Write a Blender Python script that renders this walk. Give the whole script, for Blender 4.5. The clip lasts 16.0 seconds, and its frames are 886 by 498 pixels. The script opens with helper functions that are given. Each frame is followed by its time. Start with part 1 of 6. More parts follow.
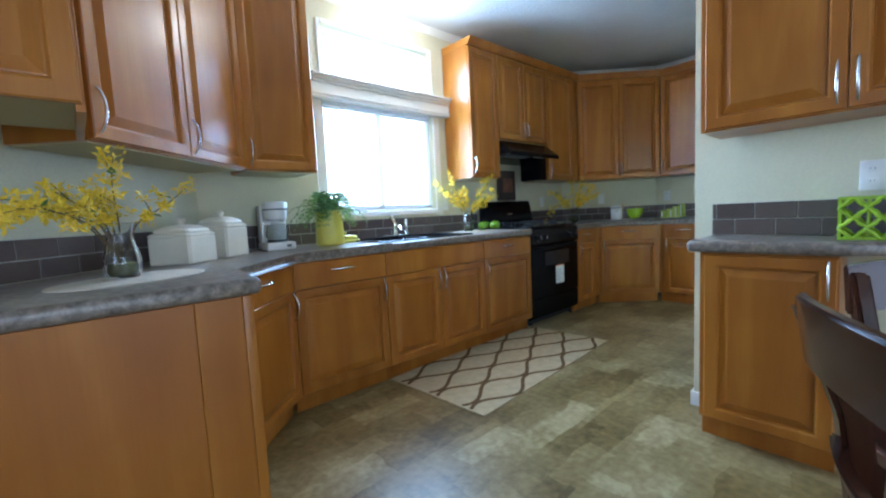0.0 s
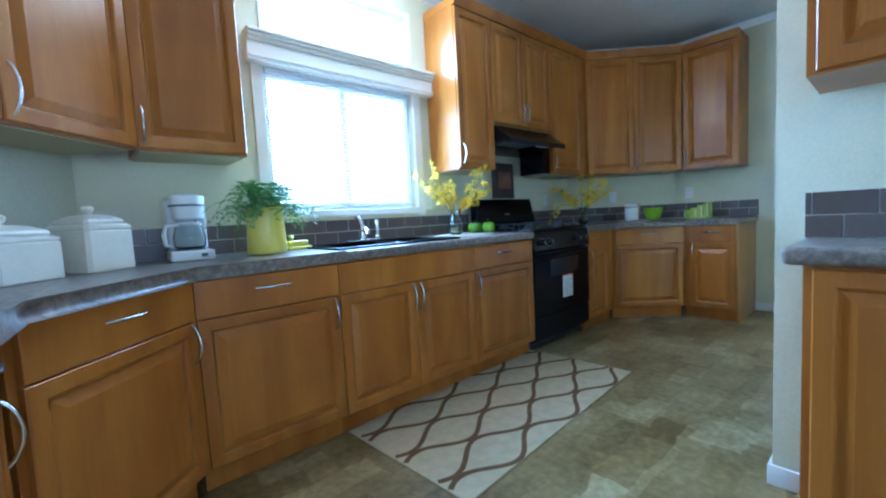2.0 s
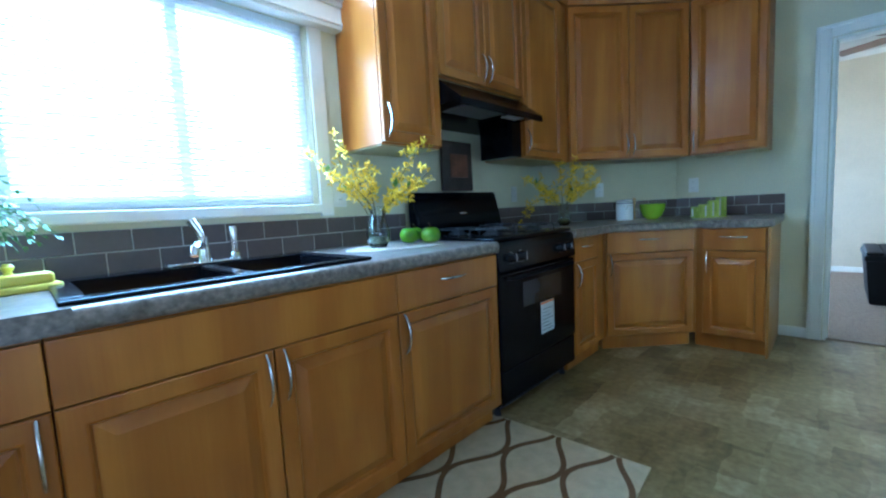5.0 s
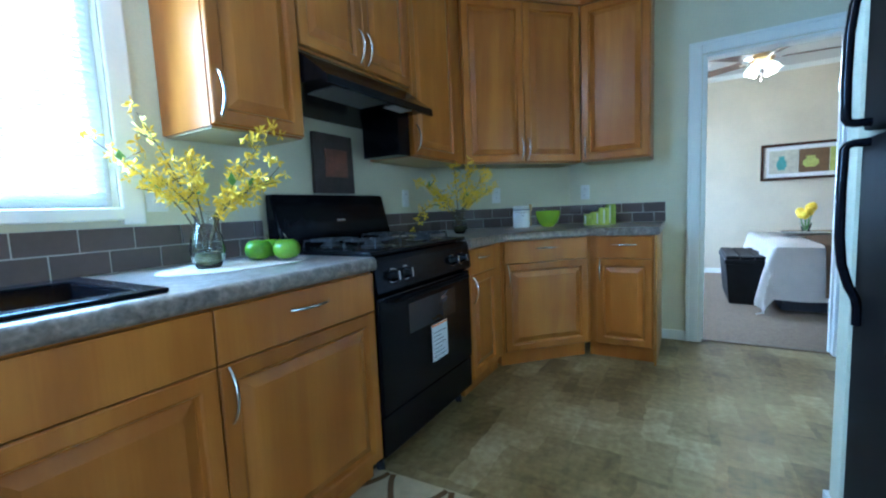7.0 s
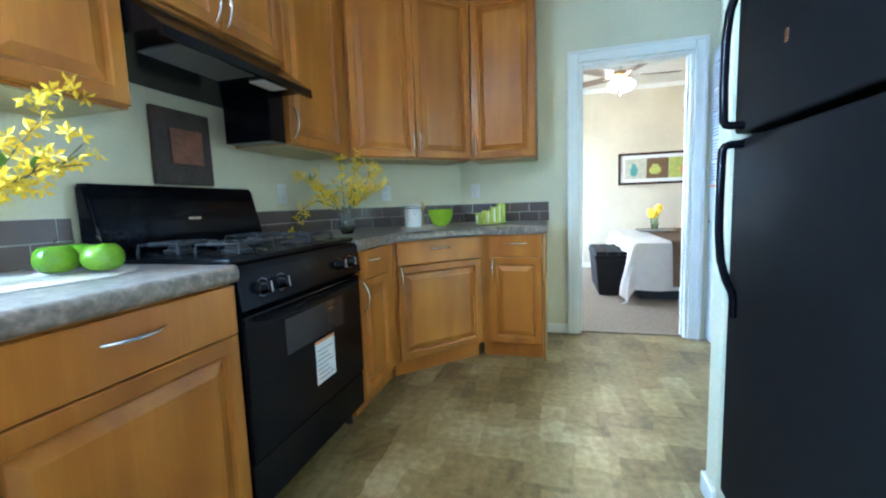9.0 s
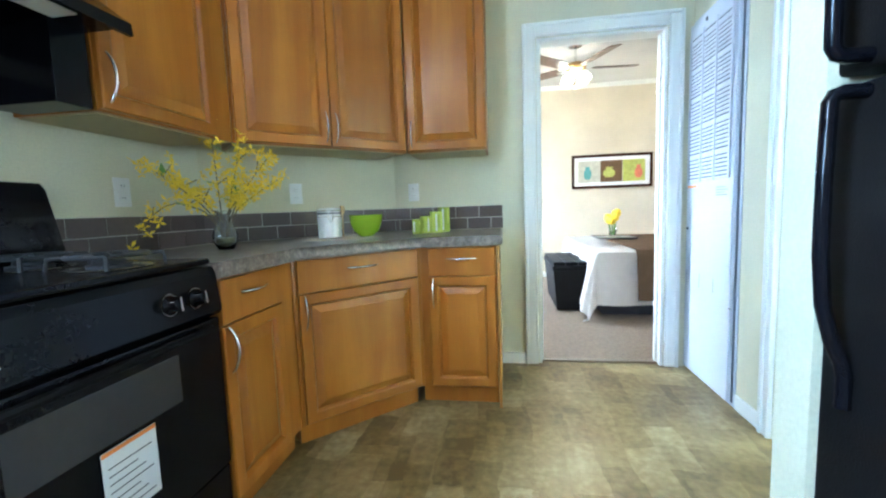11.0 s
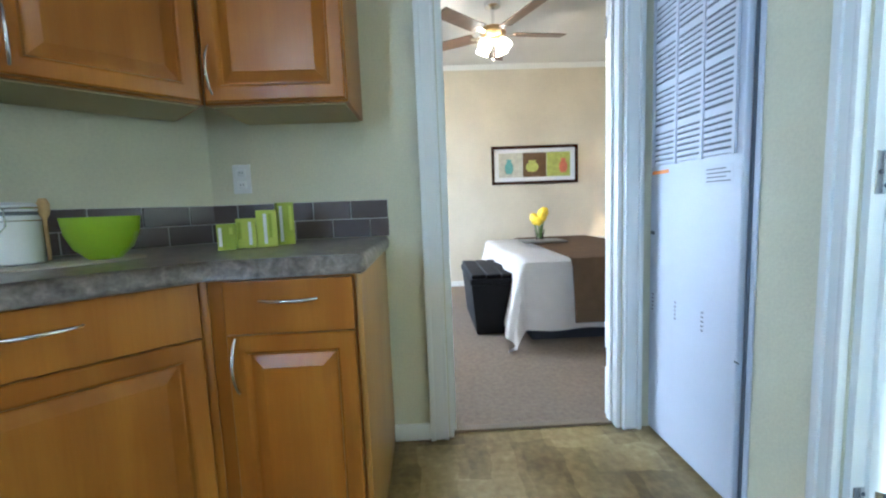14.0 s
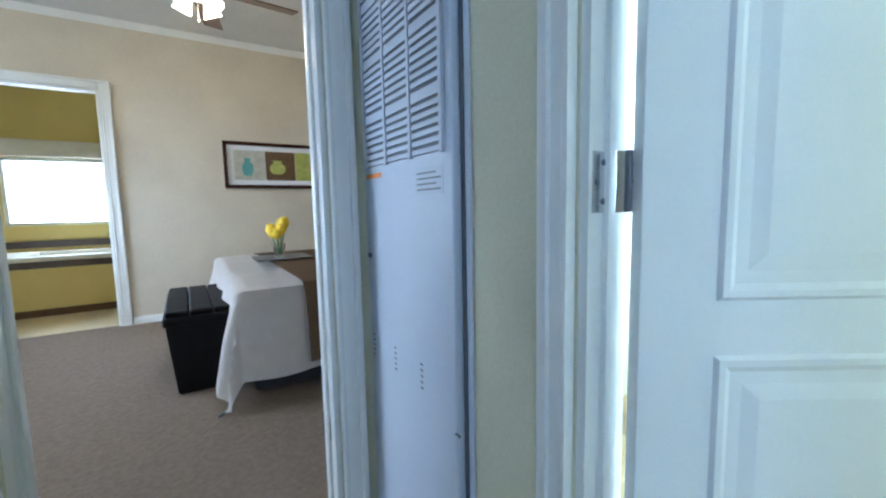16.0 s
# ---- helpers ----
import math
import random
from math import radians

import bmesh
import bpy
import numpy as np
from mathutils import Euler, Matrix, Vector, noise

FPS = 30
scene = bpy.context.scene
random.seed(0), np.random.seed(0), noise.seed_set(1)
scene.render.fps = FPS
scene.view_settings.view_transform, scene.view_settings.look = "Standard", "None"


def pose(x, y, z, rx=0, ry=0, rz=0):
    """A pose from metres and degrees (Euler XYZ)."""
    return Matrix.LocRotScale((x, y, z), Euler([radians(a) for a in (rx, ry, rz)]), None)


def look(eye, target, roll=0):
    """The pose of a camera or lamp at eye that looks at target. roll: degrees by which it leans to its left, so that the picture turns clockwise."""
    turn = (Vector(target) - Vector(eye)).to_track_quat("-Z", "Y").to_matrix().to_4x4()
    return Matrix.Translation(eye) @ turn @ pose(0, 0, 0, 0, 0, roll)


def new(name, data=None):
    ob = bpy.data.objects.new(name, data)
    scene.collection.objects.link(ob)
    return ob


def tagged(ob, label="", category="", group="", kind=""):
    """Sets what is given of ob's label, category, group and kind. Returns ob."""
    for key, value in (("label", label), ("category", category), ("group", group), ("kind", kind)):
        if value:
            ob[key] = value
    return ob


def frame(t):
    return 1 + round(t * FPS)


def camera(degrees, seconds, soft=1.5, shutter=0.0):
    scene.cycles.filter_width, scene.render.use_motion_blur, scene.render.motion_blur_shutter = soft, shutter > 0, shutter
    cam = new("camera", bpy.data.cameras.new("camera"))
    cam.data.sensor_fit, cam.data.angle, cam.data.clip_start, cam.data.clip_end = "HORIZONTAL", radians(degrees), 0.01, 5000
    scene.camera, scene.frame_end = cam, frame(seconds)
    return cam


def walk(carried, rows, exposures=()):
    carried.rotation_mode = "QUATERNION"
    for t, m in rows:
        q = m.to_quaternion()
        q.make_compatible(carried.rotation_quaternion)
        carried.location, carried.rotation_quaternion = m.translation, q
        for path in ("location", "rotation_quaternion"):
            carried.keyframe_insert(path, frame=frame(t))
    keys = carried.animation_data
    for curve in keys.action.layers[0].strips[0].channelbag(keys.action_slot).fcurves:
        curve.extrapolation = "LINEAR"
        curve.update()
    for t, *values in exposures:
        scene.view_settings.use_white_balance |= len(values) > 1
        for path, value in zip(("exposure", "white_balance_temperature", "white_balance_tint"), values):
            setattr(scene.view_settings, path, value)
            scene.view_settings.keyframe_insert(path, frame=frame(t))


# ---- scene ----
cam = camera(94.8, 16.0, soft=2.2)
PATH = [
    (0, (0.716, 0.216, 1.071), (2.041, 1.705, 0.898), -2.8),
    (0.5, (0.843, 0.315, 1.036), (2.164, 1.809, 0.875), -2.8),
    (1, (0.944, 0.445, 1.05), (2.268, 1.935, 0.887), -2.9),
    (1.5, (1.071, 0.539, 1.037), (2.397, 2.027, 0.876), -2.9),
    (2, (1.25, 0.623, 1.032), (2.577, 2.112, 0.879), -3.0),
    (2.5, (1.377, 0.705, 1.02), (2.7, 2.196, 0.861), -3.0),
    (3, (1.526, 0.856, 1.026), (2.855, 2.343, 0.874), -3.1),
    (3.2, (1.568, 0.906, 1.026), (2.907, 2.384, 0.878), -3.1),
    (5.3, (2.22, 1.28, 1.066), (3.69, 2.619, 0.866), -2.9),
    (5.5, (2.272, 1.304, 1.066), (3.781, 2.602, 0.874), -2.9),
    (6, (2.367, 1.306, 1.059), (3.956, 2.505, 0.869), -2.8),
    (6.5, (2.422, 1.312, 1.046), (4.064, 2.437, 0.855), -2.7),
    (7, (2.501, 1.362, 1.065), (4.209, 2.385, 0.872), -2.5),
    (7.5, (2.54, 1.38, 1.079), (4.338, 2.232, 0.874), -2.1),
    (8, (2.564, 1.417, 1.078), (4.427, 2.114, 0.872), -2.0),
    (8.5, (2.588, 1.459, 1.057), (4.487, 2.052, 0.849), -2.0),
    (9, (2.683, 1.46, 1.053), (4.601, 1.985, 0.838), -2.0),
    (9.2, (2.745, 1.459, 1.052), (4.668, 1.965, 0.838), -2.0),
    (11.5, (3.472, 1.496, 1.033), (5.445, 1.755, 0.834), -2.0),
    (12, (3.622, 1.478, 1.028), (5.597, 1.718, 0.823), -2.0),
    (12.5, (3.8, 1.501, 1.04), (5.78, 1.692, 0.84), -2.1),
    (13, (3.946, 1.488, 1.026), (5.933, 1.584, 0.819), -2.1),
    (13.5, (4.143, 1.397, 1.022), (6.132, 1.414, 0.821), -2.1),
    (14, (4.297, 1.331, 1.014), (6.285, 1.263, 0.807), -2.2),
    (14.5, (4.47, 1.301, 1.03), (6.44, 1.016, 0.831), -1.8),
    (15, (4.576, 1.192, 1.015), (6.478, 0.606, 0.813), -1.5),
    (15.5, (4.677, 1.017, 1.018), (6.489, 0.193, 0.821), -1.1),
    (16, (4.745, 0.89, 1.019), (6.428, -0.172, 0.815), -1.2),
]
walk(cam, [(t, look(eye, target, roll)) for t, eye, target, roll in PATH],
[(0, 0.42, 4880, 11), (2.5, 0.55, 4120, 5), (6, 0.45, 4130, 2), (7.5, 0.95, 4180, 3), (9, 1.46, 4700, 4), (11.5, 1.6, 4980, 6), (12.5, 1.44, 5030, 8), (13.5, 1.0, 4980, 9), (15, 0.48, 5050, 8), (15.5, 0.2, 5030, 8), (16, 0.03, 4900, 8)])

# ---------------------------------------------------------------- world and light
world = bpy.data.worlds.new("sky")
scene.world = world
world.use_nodes = True
wn = world.node_tree
sky = wn.nodes.new("ShaderNodeTexSky")
sky.sky_type = "NISHITA"
sky.sun_disc = False
sky.sun_elevation, sky.sun_rotation = radians(68), radians(76)
wn.links.new(sky.outputs[0], wn.nodes["Background"].inputs[0])
wn.nodes["Background"].inputs[1].default_value = 0.12
sun = new("sun", bpy.data.lights.new("sun", "SUN"))
sun.data.energy, sun.data.angle, sun.data.color = 3.0, radians(0.6), (1, 0.95, 0.88)
sun.matrix_world = look((9, 1.5, 16), (3, 0, 0))


def window_light(x, y, z, tx, ty, tz, w, h, power, colour=(0.86, 0.94, 1.0)):
    """Daylight that enters by a window opening; some openings are assumed, out of view."""
    lamp = new("daylight_panel", bpy.data.lights.new("daylight_panel", "AREA"))
    lamp.data.shape, lamp.data.size, lamp.data.size_y = "RECTANGLE", w, h
    lamp.data.energy, lamp.data.color = power, colour
    lamp.matrix_world = look((x, y, z), (tx, ty, tz))
    return lamp


window_light(2.60, 2.93, 1.52, 2.60, 0, 1.1, 0.96, 0.74, 42, (0.58, 0.8, 1.0))       # kitchen window, below
window_light(2.62, 2.97, 2.28, 2.62, 0, 1.4, 0.9, 0.3, 18, (0.62, 0.82, 1.0))         # kitchen window, transom
window_light(-1.96, -0.6, 1.3, 3, 0.2, 0.9, 1.8, 1.6, 18, (0.92, 0.96, 1.0))   # assumed dining room side window, unseen, added to light the hutch
window_light(1.2, -2.96, 1.15, 1.6, 2, 0.9, 2.2, 1.7, 29, (0.95, 0.97, 1.0))   # assumed dining room glass door, unseen, added to light the cabinet fronts
window_light(5.42, -1.66, 1.4, 5.0, 1, 1.2, 0.8, 1.0, 120, (0.8, 0.92, 1.0))          # utility room window
window_light(8.2, 3.66, 1.5, 8.0, 0, 0.9, 1.6, 1.2, 25, (1, 0.97, 0.92))    # assumed bedroom window, unseen, added to brighten the bedroom
window_light(11.25, 2.1, 1.3, 9, 1.6, 0.8, 0.8, 0.75, 16)         # bathroom window


def bulb(x, y, z, power, colour=(1, 0.78, 0.5), r=0.05):
    lamp = new("bulb_light", bpy.data.lights.new("bulb_light", "POINT"))
    lamp.data.energy, lamp.data.color, lamp.data.shadow_soft_size = power, colour, r
    lamp.location = (x, y, z)


# ---------------------------------------------------------------- materials
def srgb(r, g, b):
    return tuple((c / 255 / 12.92 if c / 255 <= 0.04045 else ((c / 255 + 0.055) / 1.055) ** 2.4) for c in (r, g, b))


def base_mat(name, colour, rough=0.5, metal=0.0, spec=0.5):
    m = bpy.data.materials.new(name)
    m.use_nodes = True
    b = m.node_tree.nodes["Principled BSDF"]
    b.inputs["Base Color"].default_value = (*colour, 1)
    b.inputs["Roughness"].default_value = rough
    b.inputs["Metallic"].default_value = metal
    b.inputs["Specular IOR Level"].default_value = spec
    return m, m.node_tree.nodes, m.node_tree.links, b


def ramp(nodes, stops):
    r = nodes.new("ShaderNodeValToRGB")
    while len(r.color_ramp.elements) < len(stops):
        r.color_ramp.elements.new(0.5)
    for e, (p, c) in zip(r.color_ramp.elements, stops):
        e.position, e.color = p, (*c, 1)
    return r


def mapped(nodes, links, scale, rot=(0, 0, 0), coords="Object"):
    tc, mp = nodes.new("ShaderNodeTexCoord"), nodes.new("ShaderNodeMapping")
    mp.inputs["Scale"].default_value = scale
    mp.inputs["Rotation"].default_value = rot
    links.new(tc.outputs[coords], mp.inputs[0])
    return mp


def noisy(name, colour, amount=0.12, scale=6.0, rough=0.5, bump=0.1, fine=90.0, metal=0.0, stretch=(1, 1, 1), spec=0.5, piece=0.0, bump_scale=0.002):
    """A surface with broad tone changes, fine grain and relief; piece: how far the tone differs from piece to piece."""
    m, n, l, b = base_mat(name, colour, rough, metal, spec)
    mp = mapped(n, l, stretch)
    a = n.new("ShaderNodeTexNoise")
    a.inputs["Scale"].default_value, a.inputs["Detail"].default_value = scale, 5
    f = n.new("ShaderNodeTexNoise")
    f.inputs["Scale"].default_value, f.inputs["Detail"].default_value = fine, 3
    l.new(mp.outputs[0], a.inputs[0]), l.new(mp.outputs[0], f.inputs[0])
    mix = n.new("ShaderNodeMath")
    mix.operation = "ADD"
    half = n.new("ShaderNodeMath")
    half.operation, half.inputs[1].default_value = "MULTIPLY", 0.5
    l.new(f.outputs[0], half.inputs[0])
    l.new(a.outputs[0], mix.inputs[0]), l.new(half.outputs[0], mix.inputs[1])
    lo = tuple(c * (1 - amount) for c in colour)
    hi = tuple(min(1, c * (1 + amount)) for c in colour)
    r = ramp(n, [(0.5, lo), (1.0, hi)])
    l.new(mix.outputs[0], r.inputs[0])
    out = r.outputs[0]
    if piece:
        oi, hsv, mr = n.new("ShaderNodeObjectInfo"), n.new("ShaderNodeHueSaturation"), n.new("ShaderNodeMapRange")
        mr.inputs[3].default_value, mr.inputs[4].default_value = 1 - piece, 1 + piece
        l.new(oi.outputs["Random"], mr.inputs[0]), l.new(mr.outputs[0], hsv.inputs["Value"]), l.new(out, hsv.inputs["Color"])
        out = hsv.outputs[0]
    l.new(out, b.inputs["Base Color"])
    if bump:
        bp = n.new("ShaderNodeBump")
        bp.inputs["Strength"].default_value, bp.inputs["Distance"].default_value = bump, bump_scale
        l.new(f.outputs[0], bp.inputs["Height"]), l.new(bp.outputs[0], b.inputs["Normal"])
    rr = n.new("ShaderNodeMapRange")
    rr.inputs[3].default_value, rr.inputs[4].default_value = max(0.02, rough - 0.08), min(1, rough + 0.1)
    l.new(a.outputs[0], rr.inputs[0]), l.new(rr.outputs[0], b.inputs["Roughness"])
    return m


def wood(name, dark, mid, light, rough=0.34, scale=1.0, along=(7, 7, 0.55), piece=0.1):
    """Stained wood: long figure along the grain, fine pores, uneven stain."""
    m, n, l, b = base_mat(name, mid, rough)
    oi = n.new("ShaderNodeObjectInfo")
    off = n.new("ShaderNodeVectorMath")
    off.operation = "ADD"
    mp = mapped(n, l, tuple(scale * a for a in along))
    mul = n.new("ShaderNodeMath")
    mul.operation, mul.inputs[1].default_value = "MULTIPLY", 37.0
    l.new(oi.outputs["Random"], mul.inputs[0])
    l.new(mp.outputs[0], off.inputs[0]), l.new(mul.outputs[0], off.inputs[1])
    a = n.new("ShaderNodeTexNoise")
    a.inputs["Scale"].default_value, a.inputs["Detail"].default_value, a.inputs["Distortion"].default_value = 1.4, 6, 0.5
    l.new(off.outputs[0], a.inputs[0])
    mp2 = mapped(n, l, (140, 140, 5))
    f = n.new("ShaderNodeTexNoise")
    f.inputs["Scale"].default_value, f.inputs["Detail"].default_value = 1.0, 3
    l.new(mp2.outputs[0], f.inputs[0])
    st = n.new("ShaderNodeTexNoise")
    st.inputs["Scale"].default_value = 3.0
    tc = n.new("ShaderNodeTexCoord")
    l.new(tc.outputs["Object"], st.inputs[0])
    s1, s2 = n.new("ShaderNodeMath"), n.new("ShaderNodeMath")
    s1.operation = s2.operation = "MULTIPLY_ADD"
    s1.inputs[1].default_value, s2.inputs[1].default_value = 0.16, 0.42
    l.new(f.outputs[0], s1.inputs[0]), l.new(a.outputs[0], s1.inputs[2])
    l.new(st.outputs[0], s2.inputs[0]), l.new(s1.outputs[0], s2.inputs[2])
    r = ramp(n, [(0.42, dark), (0.78, mid), (1.0, light)])
    l.new(s2.outputs[0], r.inputs[0])
    hsv, mr = n.new("ShaderNodeHueSaturation"), n.new("ShaderNodeMapRange")
    mr.inputs[3].default_value, mr.inputs[4].default_value = 1 - piece, 1 + piece
    l.new(oi.outputs["Random"], mr.inputs[0]), l.new(mr.outputs[0], hsv.inputs["Value"]), l.new(r.outputs[0], hsv.inputs["Color"])
    l.new(hsv.outputs[0], b.inputs["Base Color"])
    bp = n.new("ShaderNodeBump")
    bp.inputs["Strength"].default_value, bp.inputs["Distance"].default_value = 0.06, 0.001
    l.new(f.outputs[0], bp.inputs["Height"]), l.new(bp.outputs[0], b.inputs["Normal"])
    b.inputs["Coat Weight"].default_value, b.inputs["Coat Roughness"].default_value = 0.18, 0.17
    b.inputs["Specular IOR Level"].default_value = 0.3
    return m


MAPLE = wood("honey_maple", (0.245, 0.078, 0.007), (0.345, 0.127, 0.0125), (0.43, 0.178, 0.02), along=(5, 5, 0.7), piece=0.09)
PALE_MAPLE = wood("maple_veneer_panel", (0.245, 0.076, 0.005), (0.31, 0.11, 0.008), (0.38, 0.15, 0.0135), rough=0.42, along=(4, 4, 0.5), piece=0.04)
END_VENEER = wood("pale_end_veneer", (0.27, 0.115, 0.017), (0.33, 0.16, 0.03), (0.39, 0.21, 0.05), rough=0.35, along=(4, 4, 0.5), piece=0.03)
DARK_WOOD = wood("dark_walnut", (0.018, 0.006, 0.003), (0.032, 0.0105, 0.005), (0.052, 0.018, 0.009), rough=0.22)
FAN_WOOD = wood("fan_blade_wood", (0.05, 0.03, 0.02), (0.09, 0.055, 0.035), (0.13, 0.08, 0.05), rough=0.4)
WALL = noisy("wall_panel", srgb(206, 202, 173), 0.10, 2.2, 0.62, 0.5, 110)
BED_WALL = noisy("bedroom_wall", srgb(206, 196, 174), 0.10, 2.0, 0.62, 0.4, 90)
BATH_WALL = noisy("yellow_wall", srgb(222, 200, 120), 0.05, 3.0, 0.6, 0.1, 150)
CEILING = noisy("textured_ceiling", srgb(205, 204, 198), 0.05, 3.0, 0.85, 0.9, 55, bump_scale=0.006)
TRIM = noisy("white_trim", srgb(226, 226, 220), 0.03, 8, 0.35, 0.05, 120)
DOOR_WHITE = noisy("white_door_paint", srgb(222, 224, 224), 0.03, 6, 0.32, 0.08, 200)
METAL_WHITE = noisy("white_painted_steel", srgb(190, 195, 204), 0.05, 2.5, 0.4, 0.06, 180)
# Dark grey for painted shade behind louvres and in the door gap; also hinge details.
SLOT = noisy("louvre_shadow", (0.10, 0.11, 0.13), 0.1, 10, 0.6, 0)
CARPET = noisy("beige_carpet", srgb(146, 130, 112), 0.16, 42, 0.95, 1.0, 260, spec=0.1, bump_scale=0.012)
TILE = noisy("brown_tile", srgb(86, 74, 68), 0.16, 9, 0.3, 0.1, 60, piece=0.16)
GROUT = noisy("grout", srgb(196, 190, 180), 0.08, 12, 0.85, 0.3, 150)
CHROME = noisy("brushed_nickel", (0.72, 0.72, 0.72), 0.04, 20, 0.22, 0.02, 200, metal=1.0)
BLACK = noisy("black_enamel", (0.004, 0.004, 0.0055), 0.2, 10, 0.16, 0.02, 150, spec=0.14)
BLACK_TEXT = noisy("black_textured_steel", (0.006, 0.0055, 0.0055), 0.3, 5, 0.55, 0.6, 320, bump_scale=0.0012, spec=0.04)
IRON = noisy("cast_iron", (0.018, 0.018, 0.02), 0.3, 30, 0.55, 0.5, 120)
OVEN_GLASS = noisy("oven_glass", (0.03, 0.03, 0.034), 0.1, 4, 0.05, 0, 50)
PAPER = noisy("paper", (0.75, 0.76, 0.78), 0.03, 8, 0.7, 0.1, 120)
INK = noisy("ink", (0.12, 0.12, 0.14), 0.1, 8, 0.7, 0, 120)
ORANGE = noisy("orange_label", (0.75, 0.25, 0.04), 0.05, 8, 0.6, 0, 120)
CREAM = noisy("cream_glaze", srgb(222, 215, 196), 0.06, 7, 0.35, 0.1, 40)
WHITE_PLASTIC = noisy("white_plastic", srgb(225, 225, 222), 0.03, 9, 0.35, 0.03, 120)
GREY_PLASTIC = noisy("grey_plastic", srgb(90, 92, 96), 0.05, 9, 0.4, 0.03, 120)
YELLOW_GLAZE = noisy("yellow_glaze", srgb(222, 208, 84), 0.07, 6, 0.3, 0.08, 60)
LEAF = noisy("fern_leaf", (0.13, 0.25, 0.045), 0.4, 25, 0.5, 0.2, 150, piece=0.2)
PETAL = noisy("yellow_petal", (0.80, 0.57, 0.008), 0.15, 40, 0.55, 0.15, 200)
BRANCH = noisy("branch", (0.10, 0.07, 0.03), 0.3, 30, 0.7, 0.4, 150)
APPLE = noisy("green_apple", (0.17, 0.31, 0.008), 0.22, 14, 0.22, 0.05, 120)
LIME = noisy("lime_plastic", (0.31, 0.48, 0.012), 0.06, 6, 0.25, 0.03, 120)
LIME_PALE = noisy("pale_lime_card", (0.50, 0.56, 0.08), 0.08, 9, 0.6, 0.05, 120)
OLIVE_CARD = noisy("olive_card", (0.33, 0.40, 0.035), 0.1, 9, 0.6, 0.05, 120)
LABEL = noisy("silver_label", (0.5, 0.53, 0.58), 0.05, 9, 0.5, 0.02, 120)
UNDERSIDE = noisy("cream_cabinet_bottom", (0.44, 0.37, 0.19), 0.06, 5, 0.6, 0.1, 120)
DOILY = noisy("woven_white_mat", srgb(196, 186, 168), 0.1, 20, 0.85, 0.8, 180, bump_scale=0.003)
RUG_CREAM = noisy("cream_rug_pile", srgb(198, 181, 144), 0.12, 20, 0.95, 1.0, 240, spec=0.1, bump_scale=0.006)
RUG_BROWN = noisy("brown_rug_line", srgb(112, 86, 56), 0.15, 20, 0.95, 1.0, 240, spec=0.1, bump_scale=0.006)
COPPER = noisy("rust_copper", (0.19, 0.075, 0.04), 0.4, 12, 0.5, 0.5, 60)
RUST_DARK = noisy("dark_bronze", (0.05, 0.035, 0.028), 0.45, 10, 0.55, 0.8, 50, bump_scale=0.004)
SHEET = noisy("white_bedspread", srgb(236, 231, 226), 0.04, 12, 0.9, 0.5, 200, spec=0.1)
BROWN_CLOTH = noisy("brown_runner", srgb(96, 78, 60), 0.15, 12, 0.9, 0.5, 200, spec=0.1)
BLACK_CLOTH = noisy("black_leather", (0.009, 0.009, 0.011), 0.25, 15, 0.6, 0.4, 160, spec=0.15)
BACKING = noisy("dark_bed_skirt", (0.03, 0.03, 0.036), 0.2, 15, 0.85, 0.4, 160)
GREEN_ART, TEAL_ART = noisy("olive_ink", (0.42, 0.45, 0.10), 0.2, 20, 0.6, 0), noisy("teal_ink", (0.12, 0.33, 0.32), 0.2, 20, 0.6, 0)
BROWN_ART, RED_ART = noisy("umber_ink", (0.13, 0.075, 0.03), 0.2, 20, 0.6, 0), noisy("coral_ink", (0.62, 0.18, 0.10), 0.2, 20, 0.6, 0)
SAND_ART = noisy("sand_ink", (0.48, 0.47, 0.38), 0.15, 20, 0.6, 0)
WATER_BEADS = noisy("moss_and_pebbles", (0.14, 0.13, 0.045), 0.5, 60, 0.5, 0.6, 90)
OUTSIDE = noisy("outdoor_ground", (0.3, 0.28, 0.22), 0.2, 0.6, 0.9, 0.2, 8)


def translucent(name, colour):
    """Thin vinyl that lets half the daylight through."""
    m, n, l, b = base_mat(name, colour, 0.5)
    t, mix = n.new("ShaderNodeBsdfTranslucent"), n.new("ShaderNodeMixShader")
    t.inputs["Color"].default_value = (*colour, 1)
    mix.inputs[0].default_value = 0.6
    l.new(b.outputs[0], mix.inputs[1]), l.new(t.outputs[0], mix.inputs[2]), l.new(mix.outputs[0], n["Material Output"].inputs[0])
    return m


BLIND = translucent("vinyl_blind_slat", (0.86, 0.88, 0.9))


def glass_mat(name, colour=(1, 1, 1), rough=0.0):
    m, n, l, b = base_mat(name, colour, rough)
    b.inputs["Transmission Weight"].default_value, b.inputs["IOR"].default_value = 1.0, 1.45
    return m


GLASS = glass_mat("clear_glass", (0.93, 0.96, 0.96))
PANE = glass_mat("window_pane", (0.97, 0.99, 1.0))


def glow(name, colour, strength):
    m, n, l, b = base_mat(name, colour, 0.4)
    b.inputs["Emission Color"].default_value, b.inputs["Emission Strength"].default_value = (*colour, 1), strength
    return m


SHADE = glow("lit_glass_shade", (1, 0.86, 0.62), 7.0)
DOME = glow("lit_dome", (1, 0.93, 0.8), 3.5)
DAY = glow("daylight_backdrop", (0.88, 0.95, 1.0), 17.0)


